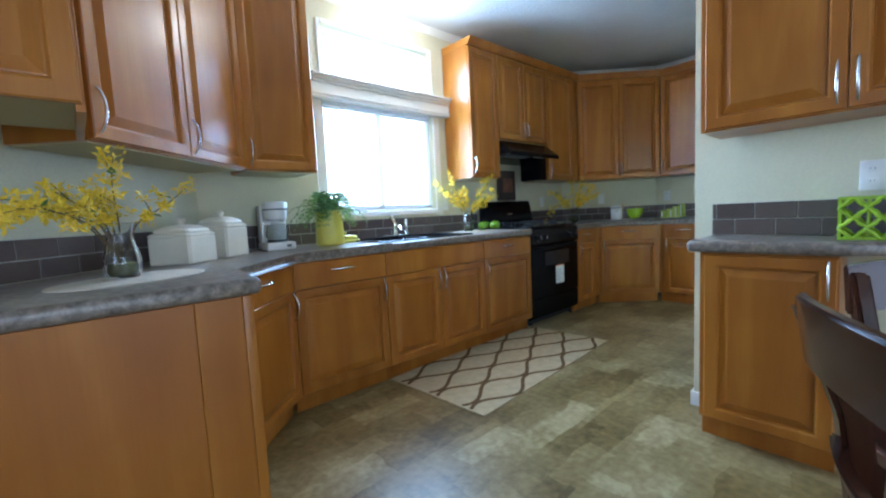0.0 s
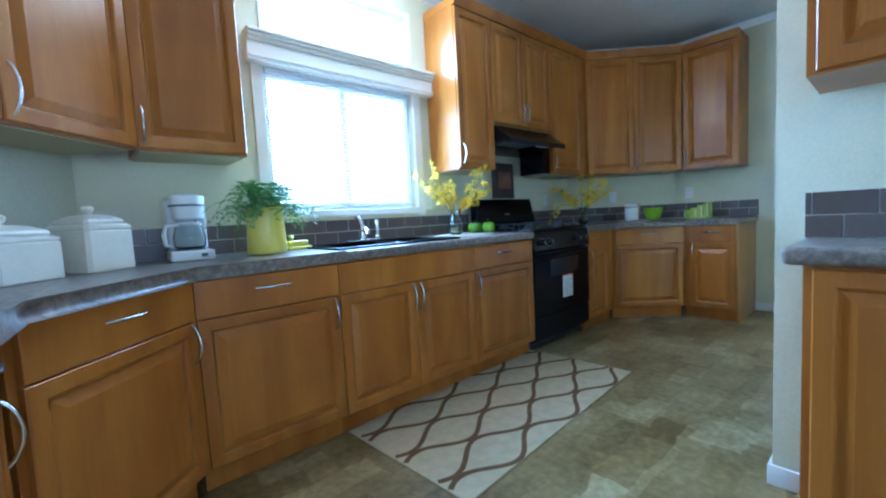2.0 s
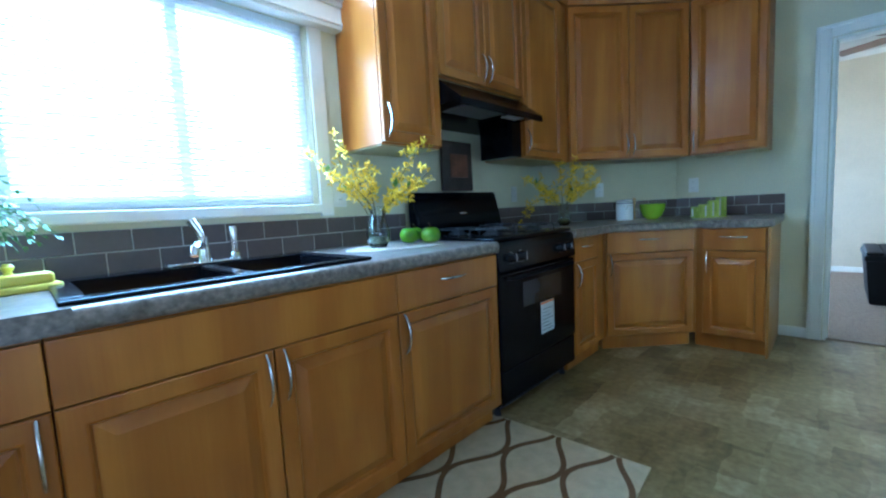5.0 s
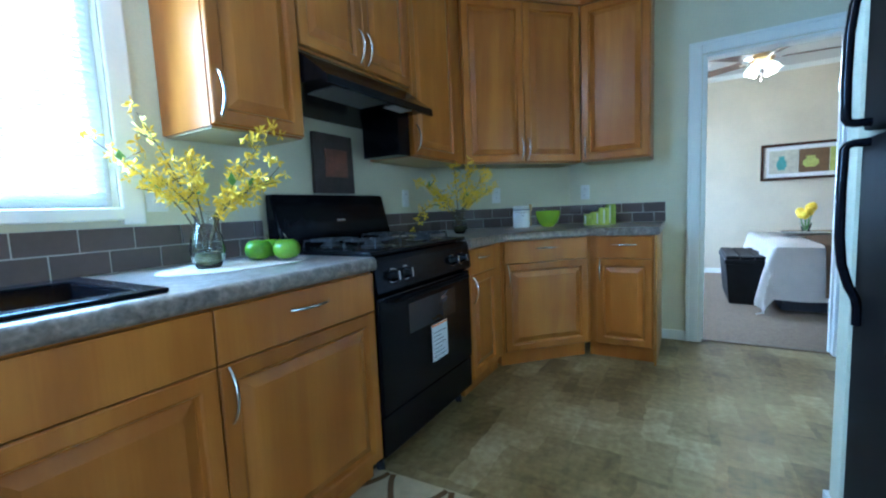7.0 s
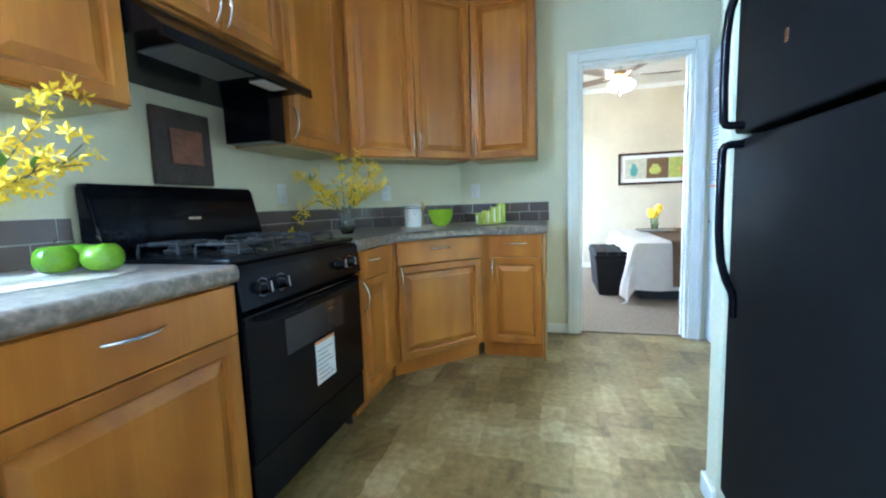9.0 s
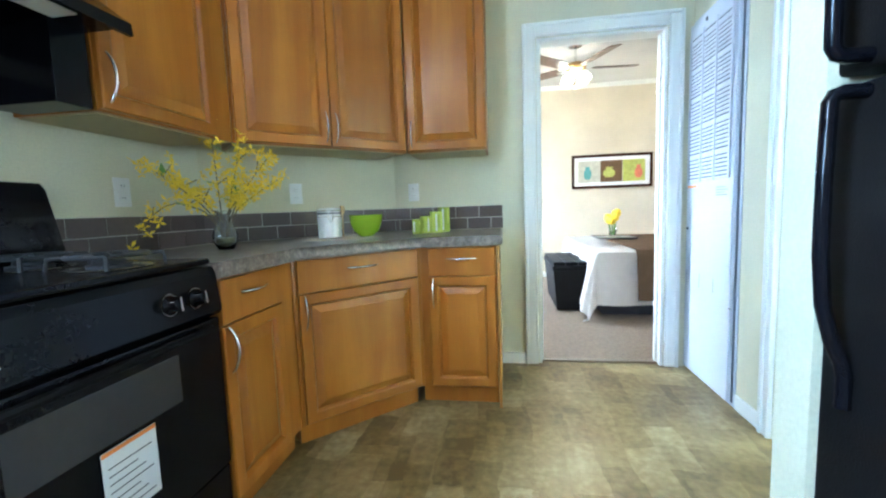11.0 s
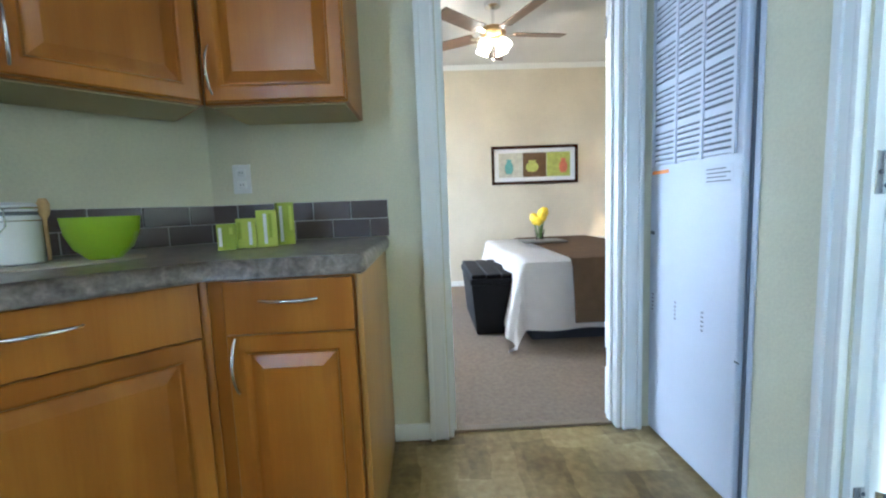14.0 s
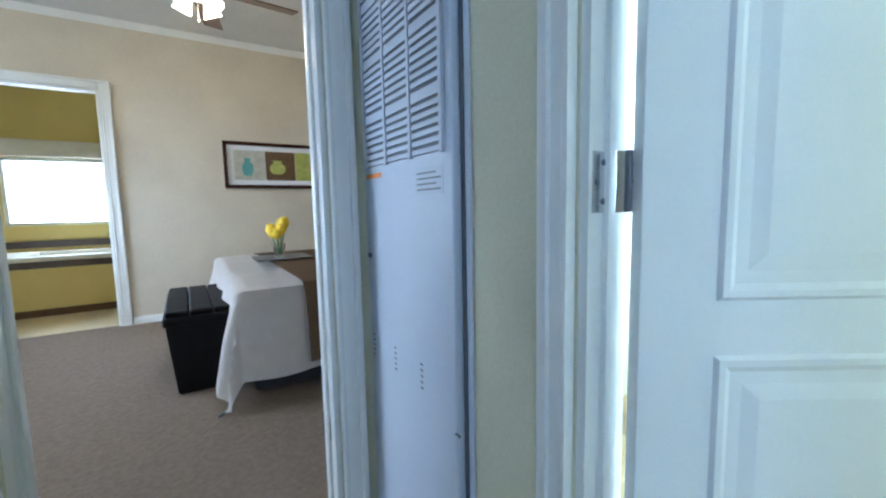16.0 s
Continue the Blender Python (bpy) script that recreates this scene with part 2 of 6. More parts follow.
def granite():
    """Laminate worktop: mottled grey-brown stone figure."""
    m, n, l, b = base_mat("stone_laminate", (0.2, 0.18, 0.16), 0.3)
    mp = mapped(n, l, (1, 1, 1))
    a, f, v = n.new("ShaderNodeTexNoise"), n.new("ShaderNodeTexNoise"), n.new("ShaderNodeTexVoronoi")
    a.inputs["Scale"].default_value, a.inputs["Detail"].default_value, a.inputs["Distortion"].default_value = 34, 7, 0.5
    f.inputs["Scale"].default_value, f.inputs["Detail"].default_value = 95, 4
    v.inputs["Scale"].default_value = 45
    for t in (a, f, v):
        l.new(mp.outputs[0], t.inputs[0])
    s = n.new("ShaderNodeMath")
    s.operation, s.inputs[1].default_value = "MULTIPLY_ADD", 0.5
    l.new(f.outputs[0], s.inputs[0]), l.new(a.outputs[0], s.inputs[2])
    r = ramp(n, [(0.50, (0.095, 0.075, 0.058)), (0.74, (0.185, 0.155, 0.125)), (1.0, (0.31, 0.265, 0.22))])
    l.new(s.outputs[0], r.inputs[0]), l.new(r.outputs[0], b.inputs["Base Color"])
    return m


def vinyl():
    """Sheet vinyl printed as slate: patches in khaki, sand and brown, aligned with the room."""
    m, n, l, b = base_mat("slate_vinyl", (0.25, 0.22, 0.15), 0.36)
    wob = n.new("ShaderNodeTexNoise")
    wob.inputs["Scale"].default_value, wob.inputs["Detail"].default_value = 5, 4
    mp0 = mapped(n, l, (1, 1, 1))
    l.new(mp0.outputs[0], wob.inputs[0])
    sc = n.new("ShaderNodeVectorMath")
    sc.operation, sc.inputs[3].default_value = "SCALE", 0.09
    l.new(wob.outputs["Color"], sc.inputs[0])
    ad = n.new("ShaderNodeVectorMath")
    ad.operation = "ADD"
    l.new(mp0.outputs[0], ad.inputs[0]), l.new(sc.outputs[0], ad.inputs[1])
    outs = []
    for bw, rh, ox in ((0.32, 0.13, 0.0), (0.24, 0.19, 0.37)):
        v = n.new("ShaderNodeTexBrick")
        v.inputs["Color1"].default_value, v.inputs["Color2"].default_value = (0, 0, 0, 1), (1, 1, 1, 1)
        v.inputs["Mortar Size"].default_value, v.inputs["Scale"].default_value = 0.0, 1.0
        v.inputs["Brick Width"].default_value, v.inputs["Row Height"].default_value = bw, rh
        mo = n.new("ShaderNodeVectorMath")
        mo.operation, mo.inputs[1].default_value = "ADD", (ox, ox * 0.7, 0)
        l.new(ad.outputs[0], mo.inputs[0]), l.new(mo.outputs[0], v.inputs[0])
        sep = n.new("ShaderNodeSeparateColor")
        l.new(v.outputs["Color"], sep.inputs[0])
        outs.append(sep.outputs[0])
    f = n.new("ShaderNodeTexNoise")
    f.inputs["Scale"].default_value, f.inputs["Detail"].default_value = 28, 6
    big = n.new("ShaderNodeTexNoise")
    big.inputs["Scale"].default_value, big.inputs["Detail"].default_value, big.inputs["Distortion"].default_value = 3.2, 5, 0.8
    l.new(mp0.outputs[0], f.inputs[0]), l.new(mp0.outputs[0], big.inputs[0])
    total = None
    for o, k in ((outs[0], 0.2), (outs[1], 0.17), (f.outputs[0], 0.38), (big.outputs[0], 0.40)):
        mm = n.new("ShaderNodeMath")
        mm.operation, mm.inputs[1].default_value = "MULTIPLY_ADD", k
        l.new(o, mm.inputs[0])
        if total:
            l.new(total, mm.inputs[2])
        else:
            mm.inputs[2].default_value = 0
        total = mm.outputs[0]
    r = ramp(n, [(0.40, (0.115, 0.072, 0.021)), (0.53, (0.205, 0.145, 0.05)), (0.66, (0.295, 0.22, 0.092)), (0.80, (0.45, 0.365, 0.19))])
    l.new(total, r.inputs[0]), l.new(r.outputs[0], b.inputs["Base Color"])
    bp = n.new("ShaderNodeBump")
    bp.inputs["Strength"].default_value, bp.inputs["Distance"].default_value = 0.35, 0.0015
    l.new(f.outputs[0], bp.inputs["Height"]), l.new(bp.outputs[0], b.inputs["Normal"])
    return m


STONE, VINYL = granite(), vinyl()


# ---------------------------------------------------------------- mesh helpers
def box(bm, x0, x1, y0, y1, z0, z1, bev=0.0, seg=2):
    made = bmesh.ops.create_cube(bm, size=1.0)["verts"]
    bmesh.ops.transform(bm, verts=made, matrix=Matrix.Translation(((x0 + x1) / 2, (y0 + y1) / 2, (z0 + z1) / 2)) @ Matrix.Diagonal((x1 - x0, y1 - y0, z1 - z0, 1)))
    if bev:
        edges = list({e for v in made for e in v.link_edges})
        bmesh.ops.bevel(bm, geom=edges, offset=bev, segments=seg, profile=0.6, affect="EDGES")
    return bm


def boxed(*a, **k):
    return box(bmesh.new(), *a, **k)


def tube(bm, pts, r, sides=8, cap=True, taper=1.0):
    """A round bar along points."""
    pts = [Vector(p) for p in pts]
    rings = []
    side = None
    for i, p in enumerate(pts):
        d = (pts[min(i + 1, len(pts) - 1)] - pts[max(i - 1, 0)]).normalized()
        if side is None:
            side = d.cross(Vector((0, 0, 1)))
            if side.length < 0.1:
                side = d.cross(Vector((0, 1, 0)))
        side = (side - d * side.dot(d)).normalized()
        up = d.cross(side)
        rr = r * (1 + (taper - 1) * i / max(1, len(pts) - 1))
        rings.append([bm.verts.new(p + rr * (math.cos(2 * math.pi * k / sides) * side + math.sin(2 * math.pi * k / sides) * up)) for k in range(sides)])
    for a, b in zip(rings, rings[1:]):
        for k in range(sides):
            bm.faces.new((a[k], a[(k + 1) % sides], b[(k + 1) % sides], b[k]))
    if cap:
        bm.faces.new(rings[0][::-1]), bm.faces.new(rings[-1])
    return bm


def lathe(bm, profile, sides=28, x=0, y=0, closed=False):
    """A turned shape: profile of (radius, height)."""
    rings = []
    for r, z in profile:
        rings.append([bm.verts.new((x + max(r, 0.0003) * math.cos(2 * math.pi * k / sides), y + max(r, 0.0003) * math.sin(2 * math.pi * k / sides), z)) for k in range(sides)])
    pairs = list(zip(rings, rings[1:])) + ([(rings[-1], rings[0])] if closed else [])
    for a, b in pairs:
        for k in range(sides):
            bm.faces.new((a[k], a[(k + 1) % sides], b[(k + 1) % sides], b[k]))
    if not closed:
        bm.faces.new(rings[0][::-1]), bm.faces.new(rings[-1])
    return bm


def slab(bm, pts, z0, z1, rounded=(), r=0.018):
    """A flat plate over a plan outline (counter-clockwise), with chosen edges rounded."""
    lo = [bm.verts.new((x, y, z0)) for x, y in pts]
    hi = [bm.verts.new((x, y, z1)) for x, y in pts]
    bm.faces.new(lo[::-1]), bm.faces.new(hi)
    edges = []
    for i in range(len(pts)):
        j = (i + 1) % len(pts)
        bm.faces.new((lo[i], lo[j], hi[j], hi[i]))
        if i in rounded:
            edges += [bm.edges.get((lo[i], lo[j])), bm.edges.get((hi[i], hi[j]))]
    for i in range(len(pts)):
        if i in rounded and (i - 1) % len(pts) in rounded:
            edges.append(bm.edges.get((lo[i], hi[i])))
    if edges:
        bmesh.ops.bevel(bm, geom=edges, offset=r, segments=4, profile=0.5, affect="EDGES")
    return bm


def mesh_of(name, bm, material, smooth=None):
    bmesh.ops.recalc_face_normals(bm, faces=bm.faces)
    me = bpy.data.meshes.new(name)
    bm.to_mesh(me)
    bm.free()
    me.materials.append(material)
    if smooth:
        for p in me.polygons:
            p.use_smooth = True
        me.set_sharp_from_angle(angle=radians(smooth))
    return me


def part(name, bm, material, parent=None, label="", smooth=40, at=None):
    ob = new(name, mesh_of(name, bm, material, smooth))
    if parent is not None:
        ob.parent = parent
    if at is not None:
        ob.matrix_local = at
    if label:
        ob["label"] = label
    return ob


def thing(name, m, label, category, group=""):
    ob = new(name)
    ob.empty_display_size = 0.05
    ob.matrix_world = m
    return tagged(ob, label, category, group)


def whole(name, bm, material, label, category, m=None, group="", smooth=40):
    ob = part(name, bm, material, None, "", smooth, m)
    return tagged(ob, label, category, group)


def setting(name, bm, material, label="", category="", smooth=None):
    return tagged(part(name, bm, material, None, "", smooth), label, category, "", "structure")


# ---------------------------------------------------------------- the shell
T = 0.12
CEIL = 2.68


def wall(name, x0, x1, y0, y1, z0, z1, holes=(), axis="x", material=WALL, label="pale cream vinyl panel wall"):
    """A straight wall with rectangular openings (a0, a1, z0, z1) along its length."""
    bm = bmesh.new()
    lo, hi = (x0, x1) if axis == "x" else (y0, y1)
    cuts = sorted({lo, hi, *[h[0] for h in holes], *[h[1] for h in holes]})
    for a, b in zip(cuts, cuts[1:]):
        spans = [(z0, z1)]
        for h0, h1, hz0, hz1 in holes:
            if h0 <= a + 1e-6 and b <= h1 + 1e-6:
                spans = [s for p in spans for s in ((p[0], min(p[1], hz0)), (max(p[0], hz1), p[1])) if s[1] - s[0] > 1e-4]
        for s0, s1 in spans:
            if axis == "x":
                box(bm, a, b, y0, y1, s0, s1)
            else:
                box(bm, x0, x1, a, b, s0, s1)
    bmesh.ops.remove_doubles(bm, verts=bm.verts, dist=1e-5)
    return setting(name, bm, material, label, "wall")


def slant_wall(name, pts, material=WALL):
    return setting(name, slab(bmesh.new(), pts, 0, CEIL), material, "pale cream vinyl panel wall set at an angle", "wall")


WIN = (2.09, 3.13, 1.12, 1.93)
TRANSOM = (2.12, 3.12, 2.09, 2.46)
wall("wall_sink", 1.26, 5.2, 3.0, 3.0 + T, 0, CEIL, [WIN, TRANSOM])
slant_wall("wall_corner_far", [(5.2, 3.0), (6.0, 2.2), (6.0 + T, 2.2), (6.0 + T, 3.0 + T), (5.2, 3.0 + T)])
slant_wall("wall_corner_near", [(-0.34, 1.4), (1.26, 3.0), (1.26, 3.0 + T), (-0.4 - T, 3.0 + T), (-0.4 - T, 1.4)])
BDOOR = (0.51, 1.272, 0, 2.06)
wall("wall_bedroom_door", 6.0, 6.1, 0.365, 2.2, 0, CEIL, [BDOOR], "y")
UDOOR = (4.38, 5.175, 0, 2.05)
wall("wall_furnace", 4.225, 6.1, 0.265, 0.365, 0, CEIL, [UDOOR])
wall("wall_fridge_side", 4.13, 4.225, -0.02, 0.942, 0, CEIL, axis="y")
wall("wall_fridge_back", 3.18, 4.13, -0.02, 0.1, 0, CEIL)
wall("wall_hutch", 3.06, 3.18, -3.0, 0.91, 0, CEIL, axis="y")
# The openings in the next two walls are assumed, for the added dining daylight.
wall("wall_dining_end", -2.1, 3.18, -3.12, -3.0, 0, CEIL, [(0.1, 2.3, 0.05, 2.05)])
wall("wall_dining_side", -2.12, -2.0, -3.0, 1.4, 0, CEIL, [(-1.5, 0.3, 0.5, 2.1)], "y")
wall("wall_dining_back", -2.12, -0.52, 1.4, 1.52, 0, CEIL)
wall("wall_utility_end", 4.13, 6.1, -1.82, -1.7, 0, CEIL, [(5.0, 5.85, 0.9, 1.9)])
wall("wall_utility_near", 4.13, 4.225, -1.7, -0.02, 0, CEIL, axis="y")
wall("wall_utility_far", 6.0, 6.1, -1.7, 0.265, 0, CEIL, axis="y")
# bedroom and bathroom
BATH = (1.43, 2.35, 0, 2.08)
wall("wall_bedroom_far", 9.36, 9.46, -3.0, 3.7, 0, CEIL, [BATH], "y", BED_WALL, "warm beige bedroom wall")
# This wall's opening is assumed, out of view, for the added bedroom daylight.
wall("wall_bedroom_side", 6.12, 9.36, 3.7, 3.82, 0, CEIL, [(7.4, 9.0, 0.9, 2.1)], "x", BED_WALL, "warm beige bedroom wall")
wall("wall_bedroom_near", 6.1, 6.115, -3.0, 0.42, 0, CEIL, (), "y", BED_WALL, "warm beige bedroom wall")
wall("wall_bedroom_near_left", 6.12, 6.135, 1.36, 3.7, 0, CEIL, (), "y", BED_WALL, "warm beige bedroom wall")
wall("wall_bedroom_head", 6.1, 9.36, -3.12, -3.0, 0, CEIL, (), "x", BED_WALL, "warm beige bedroom wall")
wall("wall_bath_window", 11.3, 11.42, 0.2, 3.7, 0, CEIL, [(1.58, 2.62, 0.90, 1.69)], "y", BATH_WALL, "butter yellow bathroom wall")
wall("wall_bath_side", 9.46, 11.3, 0.1, 0.2, 0, CEIL, (), "x", BATH_WALL, "butter yellow bathroom wall")
wall("wall_bath_far", 9.46, 11.3, 3.6, 3.7, 0, CEIL, (), "x", BATH_WALL, "butter yellow bathroom wall")

setting("floor", slab(bmesh.new(), [(-2.1, -3.1), (6.05, -3.1), (6.05, 3.1), (-2.1, 3.1)], -0.05, 0), VINYL, "printed slate-look vinyl floor in khaki and brown", "floor")
setting("carpet_floor", slab(bmesh.new(), [(6.05, -3.1), (9.4, -3.1), (9.4, 3.8), (6.05, 3.8)], -0.05, 0.008), CARPET, "beige cut-pile bedroom carpet", "carpet")
setting("floor_bathroom", slab(bmesh.new(), [(9.4, 0.1), (11.4, 0.1), (11.4, 3.7), (9.4, 3.7)], -0.05, 0.004), noisy("bath_vinyl", srgb(205, 186, 140), 0.1, 5, 0.4, 0.1, 60), "tan vinyl bathroom floor", "floor")
setting("ceiling", slab(bmesh.new(), [(-2.12, -3.12), (6.1, -3.12), (6.1, 3.12), (-2.12, 3.12)], CEIL, CEIL + 0.1), CEILING, "off-white textured ceiling", "ceiling")
setting("ceiling_bedroom", slab(bmesh.new(), [(6.1, -3.12), (11.42, -3.12), (11.42, 3.82), (6.1, 3.82)], CEIL, CEIL + 0.1), CEILING, "off-white textured bedroom ceiling", "ceiling")
setting("threshold", boxed(6.03, 6.07, 0.53, 1.252, 0.0, 0.012, 0.004), noisy("threshold_strip", srgb(120, 104, 84), 0.1, 8, 0.5, 0.2), "narrow brown carpet edge strip", "threshold")
setting("ground", slab(bmesh.new(), [(-900, -900), (900, -900), (900, 900), (-900, 900)], -0.7, -0.6), OUTSIDE, "pale dry ground outside the house", "ground")


def trim_bar(name, x0, x1, y0, y1, z0, z1, label="white painted moulding", bev=0.006, material=TRIM):
    return setting(name, boxed(x0, x1, y0, y1, z0, z1, bev), material, label, "trim")


def casing(name, wall_axis, face, out, a0, a1, top, w=0.075, d=0.018):
    """Door casing round an opening: two uprights and a head, stepped in profile."""
    c = tagged(new(name), "white painted door casing", "trim", "", "structure")
    lo, hi = sorted((face, face + out * d))
    lo2, hi2 = sorted((face, face + out * d * 1.5))
    flat = ((a0 - w, a0 - 0.004, 0, top + w), (a1 + 0.004, a1 + w, 0, top + w), (a0 - 0.003, a1 + 0.003, top + 0.004, top + w))
    bead = ((a0 - w, a0 - w + 0.022, 0, top + w), (a1 + w - 0.022, a1 + w, 0, top + w), (a0 - w + 0.023, a1 + w - 0.023, top + w - 0.022, top + w))
    for f, b, nm in zip(flat, bead, ("upright", "upright", "head")):
        bm = bmesh.new()
        inner = (f[1] - 0.016, f[1] - 0.001, f[2], f[3]) if nm == "upright" and f[0] < a0 - 0.01 else (f[0] + 0.001, f[0] + 0.016, f[2], f[3]) if nm == "upright" else (f[0] + 0.02, f[1] - 0.02, f[2] + 0.001, f[2] + 0.016)
        for (b0, b1, z0, z1), (l, h) in ((f, (lo, hi)), (b, (lo2, hi2)), (inner, sorted((face, face + out * d * 1.25)))):
            if wall_axis == "x":
                box(bm, b0, b1, l, h, z0, z1, 0.005)
            else:
                box(bm, l, h, b0, b1, z0, z1, 0.005)
        part(nm, bm, TRIM, c, "", 30)
    return c


def jamb(name, wall_axis, c0, c1, a0, a1, top):
    """The lining of an opening with a door stop."""
    c = tagged(new(name), "white painted door lining", "trim", "", "structure")
    mid = (c0 + c1) / 2
    pieces = [("side", a0, a0 + 0.018, 0, top, c0, c1), ("side", a1 - 0.018, a1, 0, top, c0, c1), ("head", a0 + 0.019, a1 - 0.019, top - 0.018, top, c0, c1),
              ("stop", a0 + 0.0185, a0 + 0.03, 0, top - 0.02, mid - 0.018, mid + 0.018), ("stop", a1 - 0.03, a1 - 0.0185, 0, top - 0.02, mid - 0.018, mid + 0.018)]
    for nm, b0, b1, z0, z1, d0, d1 in pieces:
        bm = boxed(b0, b1, d0, d1, z0, z1, 0.002) if wall_axis == "x" else boxed(d0, d1, b0, b1, z0, z1, 0.002)
        part(nm, bm, TRIM, c, "", 30)
    return c


casing("casing_bedroom", "y", 6.0, -1, 0.51, 1.272, 2.06, 0.085)
jamb("jamb_bedroom", "y", 5.998, 6.118, 0.51, 1.272, 2.06)
casing("casing_bedroom_inside", "y", 6.117, 1, 0.51, 1.272, 2.06)
casing("casing_utility", "x", 0.365, 1, 4.38, 5.175, 2.05, 0.066)
jamb("jamb_utility", "x", 0.263, 0.364, 4.38, 5.175, 2.05)
casing("casing_bath", "y", 9.36, -1, 1.43, 2.35, 2.08)
jamb("jamb_bath", "y", 9.358, 9.462, 1.43, 2.35, 2.08)


def baseboard(pts_list):
    for x0, x1, y0, y1 in pts_list:
        setting("baseboard", boxed(x0, x1, y0, y1, 0.0, 0.075, 0.005), TRIM, "white painted baseboard", "trim", 30)


baseboard([(5.986, 6.0, 1.358, 1.513), (4.225, 4.239, 0.38, 0.956), (4.128, 4.2245, 0.942, 0.956), (3.046, 3.06, 0.81, 0.924), (3.061, 3.19, 0.91, 0.924),
           (5.243, 5.446, 0.365, 0.378), (9.345, 9.36, -2.9, 1.35), (9.345, 9.36, 2.43, 3.6), (6.14, 9.33, 3.685, 3.7)])


def crown(name, pts, z=CEIL):
    """White cove moulding along the top of the walls."""
    bm = bmesh.new()
    for (ax, ay), (bx, by) in zip(pts, pts[1:]):
        d = Vector((bx - ax, by - ay, 0))
        nrm = Vector((d.y, -d.x, 0)).normalized()
        prof = [(0, -0.055), (0.008, -0.055), (0.014, -0.04), (0.034, -0.016), (0.04, -0.002), (0, -0.002)]
        rings = [[bm.verts.new(Vector((px, py, z)) + nrm * a + Vector((0, 0, b))) for a, b in prof] for px, py in ((ax, ay), (bx, by))]
        for k in range(len(prof)):
            bm.faces.new((rings[0][k], rings[0][(k + 1) % len(prof)], rings[1][(k + 1) % len(prof)], rings[1][k]))
    return setting(name, bm, TRIM, "white crown moulding under the ceiling", "trim", 30)


crown("crown_kitchen", [(-0.34, 1.4), (1.26, 3.0), (5.2, 3.0), (6.0, 2.2), (6.0, 0.365), (4.225, 0.365)])
crown("crown_bedroom", [(6.14, 3.7), (9.36, 3.7), (9.36, -3.0)])


# ---------------------------------------------------------------- cabinets
def raised(w, h, t=0.02, frame=0.055):
    """A door front: bevelled outer edge, flat frame, moulded step down to the panel bed. Stands in the x-z plane, front at y = -t."""
    bm = bmesh.new()
    rings = []
    for inset, y in ((0, 0), (0, -t + 0.004), (0.004, -t), (frame - 0.012, -t), (frame - 0.006, -t + 0.003), (frame, -t + 0.014)):
        rings.append([bm.verts.new((x, y, z)) for x, z in ((inset, inset), (w - inset, inset), (w - inset, h - inset), (inset, h - inset))])
    for a, b in zip(rings, rings[1:]):
        for k in range(4):
            bm.faces.new((a[k], a[(k + 1) % 4], b[(k + 1) % 4], b[k]))
    bm.faces.new(rings[-1]), bm.faces.new(rings[0][::-1])
    return bm


def field(w, h, t=0.02, frame=0.055):
    """The raised panel within the frame, with sloped margins."""
    bm = bmesh.new()
    rings = []
    for inset, y in ((frame + 0.001, -t + 0.0135), (frame + 0.005, -t + 0.013), (frame + 0.033, -t + 0.0015), (frame + 0.036, -t + 0.0005)):
        rings.append([bm.verts.new((x, y, z)) for x, z in ((inset, inset), (w - inset, inset), (w - inset, h - inset), (inset, h - inset))])
    for a, b in zip(rings, rings[1:]):
        for k in range(4):
            bm.faces.new((a[k], a[(k + 1) % 4], b[(k + 1) % 4], b[k]))
    bm.faces.new(rings[-1]), bm.faces.new(rings[0][::-1])
    return bm


def bow(length=0.148, out=0.03, upright=True, r=0.005):
    """A bow handle, flattened and thicker at the middle."""
    pts = []
    for i in range(13):
        a = i / 12
        s, o = (a - 0.5) * length, -out * math.sin(math.pi * a) ** 0.7
        pts.append((0, o, s) if upright else (s, o, 0))
    return tube(bmesh.new(), pts, r, 8)


def cab_front(parent, kind, x0, x1, z0, z1, handle=None):
    g = 0.002
    w, h = x1 - x0 - 2 * g, z1 - z0 - 2 * g
    at = Matrix.Translation((x0 + g, 0, z0 + g))
    if kind == "door":
        fr = part("door", raised(w, h), MAPLE, parent, "", None, at)
        part("panel", field(w, h), MAPLE, fr, "", None)
    else:
        bm = box(bmesh.new(), 0, w, -0.02, 0, 0, h, 0.004, 3)
        fr = part("drawer_front", bm, MAPLE, parent, "", None, at)
    if handle == "drawer":
        part("handle", bow(0.15, 0.026, False), CHROME, fr, "brushed nickel bow handle", 60, Matrix.Translation((w / 2, -0.02, h * 0.62)))
    elif handle:
        hx = 0.024 if "l" in handle else w - 0.024
        hz = h - 0.082 if "t" in handle else 0.096
        part("handle", bow(), CHROME, fr, "brushed nickel bow handle", 60, Matrix.Translation((hx, -0.02, hz)))


def cabinet(name, m, w, d, z0, z1, fronts, label, group, kick=False, sides=True):
    """fronts: (kind, x0, x1, z0, z1, handle). Local x runs along the front, y into the wall."""
    c = thing(name, m, label, "cabinet", group)
    part("body", boxed(0.001, w - 0.001, 0.0005, d, z0, z1, 0.002), MAPLE, c, "", None)
    if kick:
        part("toe_kick", boxed(0.001, w - 0.001, 0.045, d, 0.0, z0 - 0.001), MAPLE, c, "recessed maple toe kick", None)
    for f in fronts:
        cab_front(c, *f)
    return c


YF, XF = 2.385, 5.385
BASE = "base cabinets along the worktop"
ROT = {"sink": 0, "far": -45, "end": -90, "near": 45, "pen": 90}


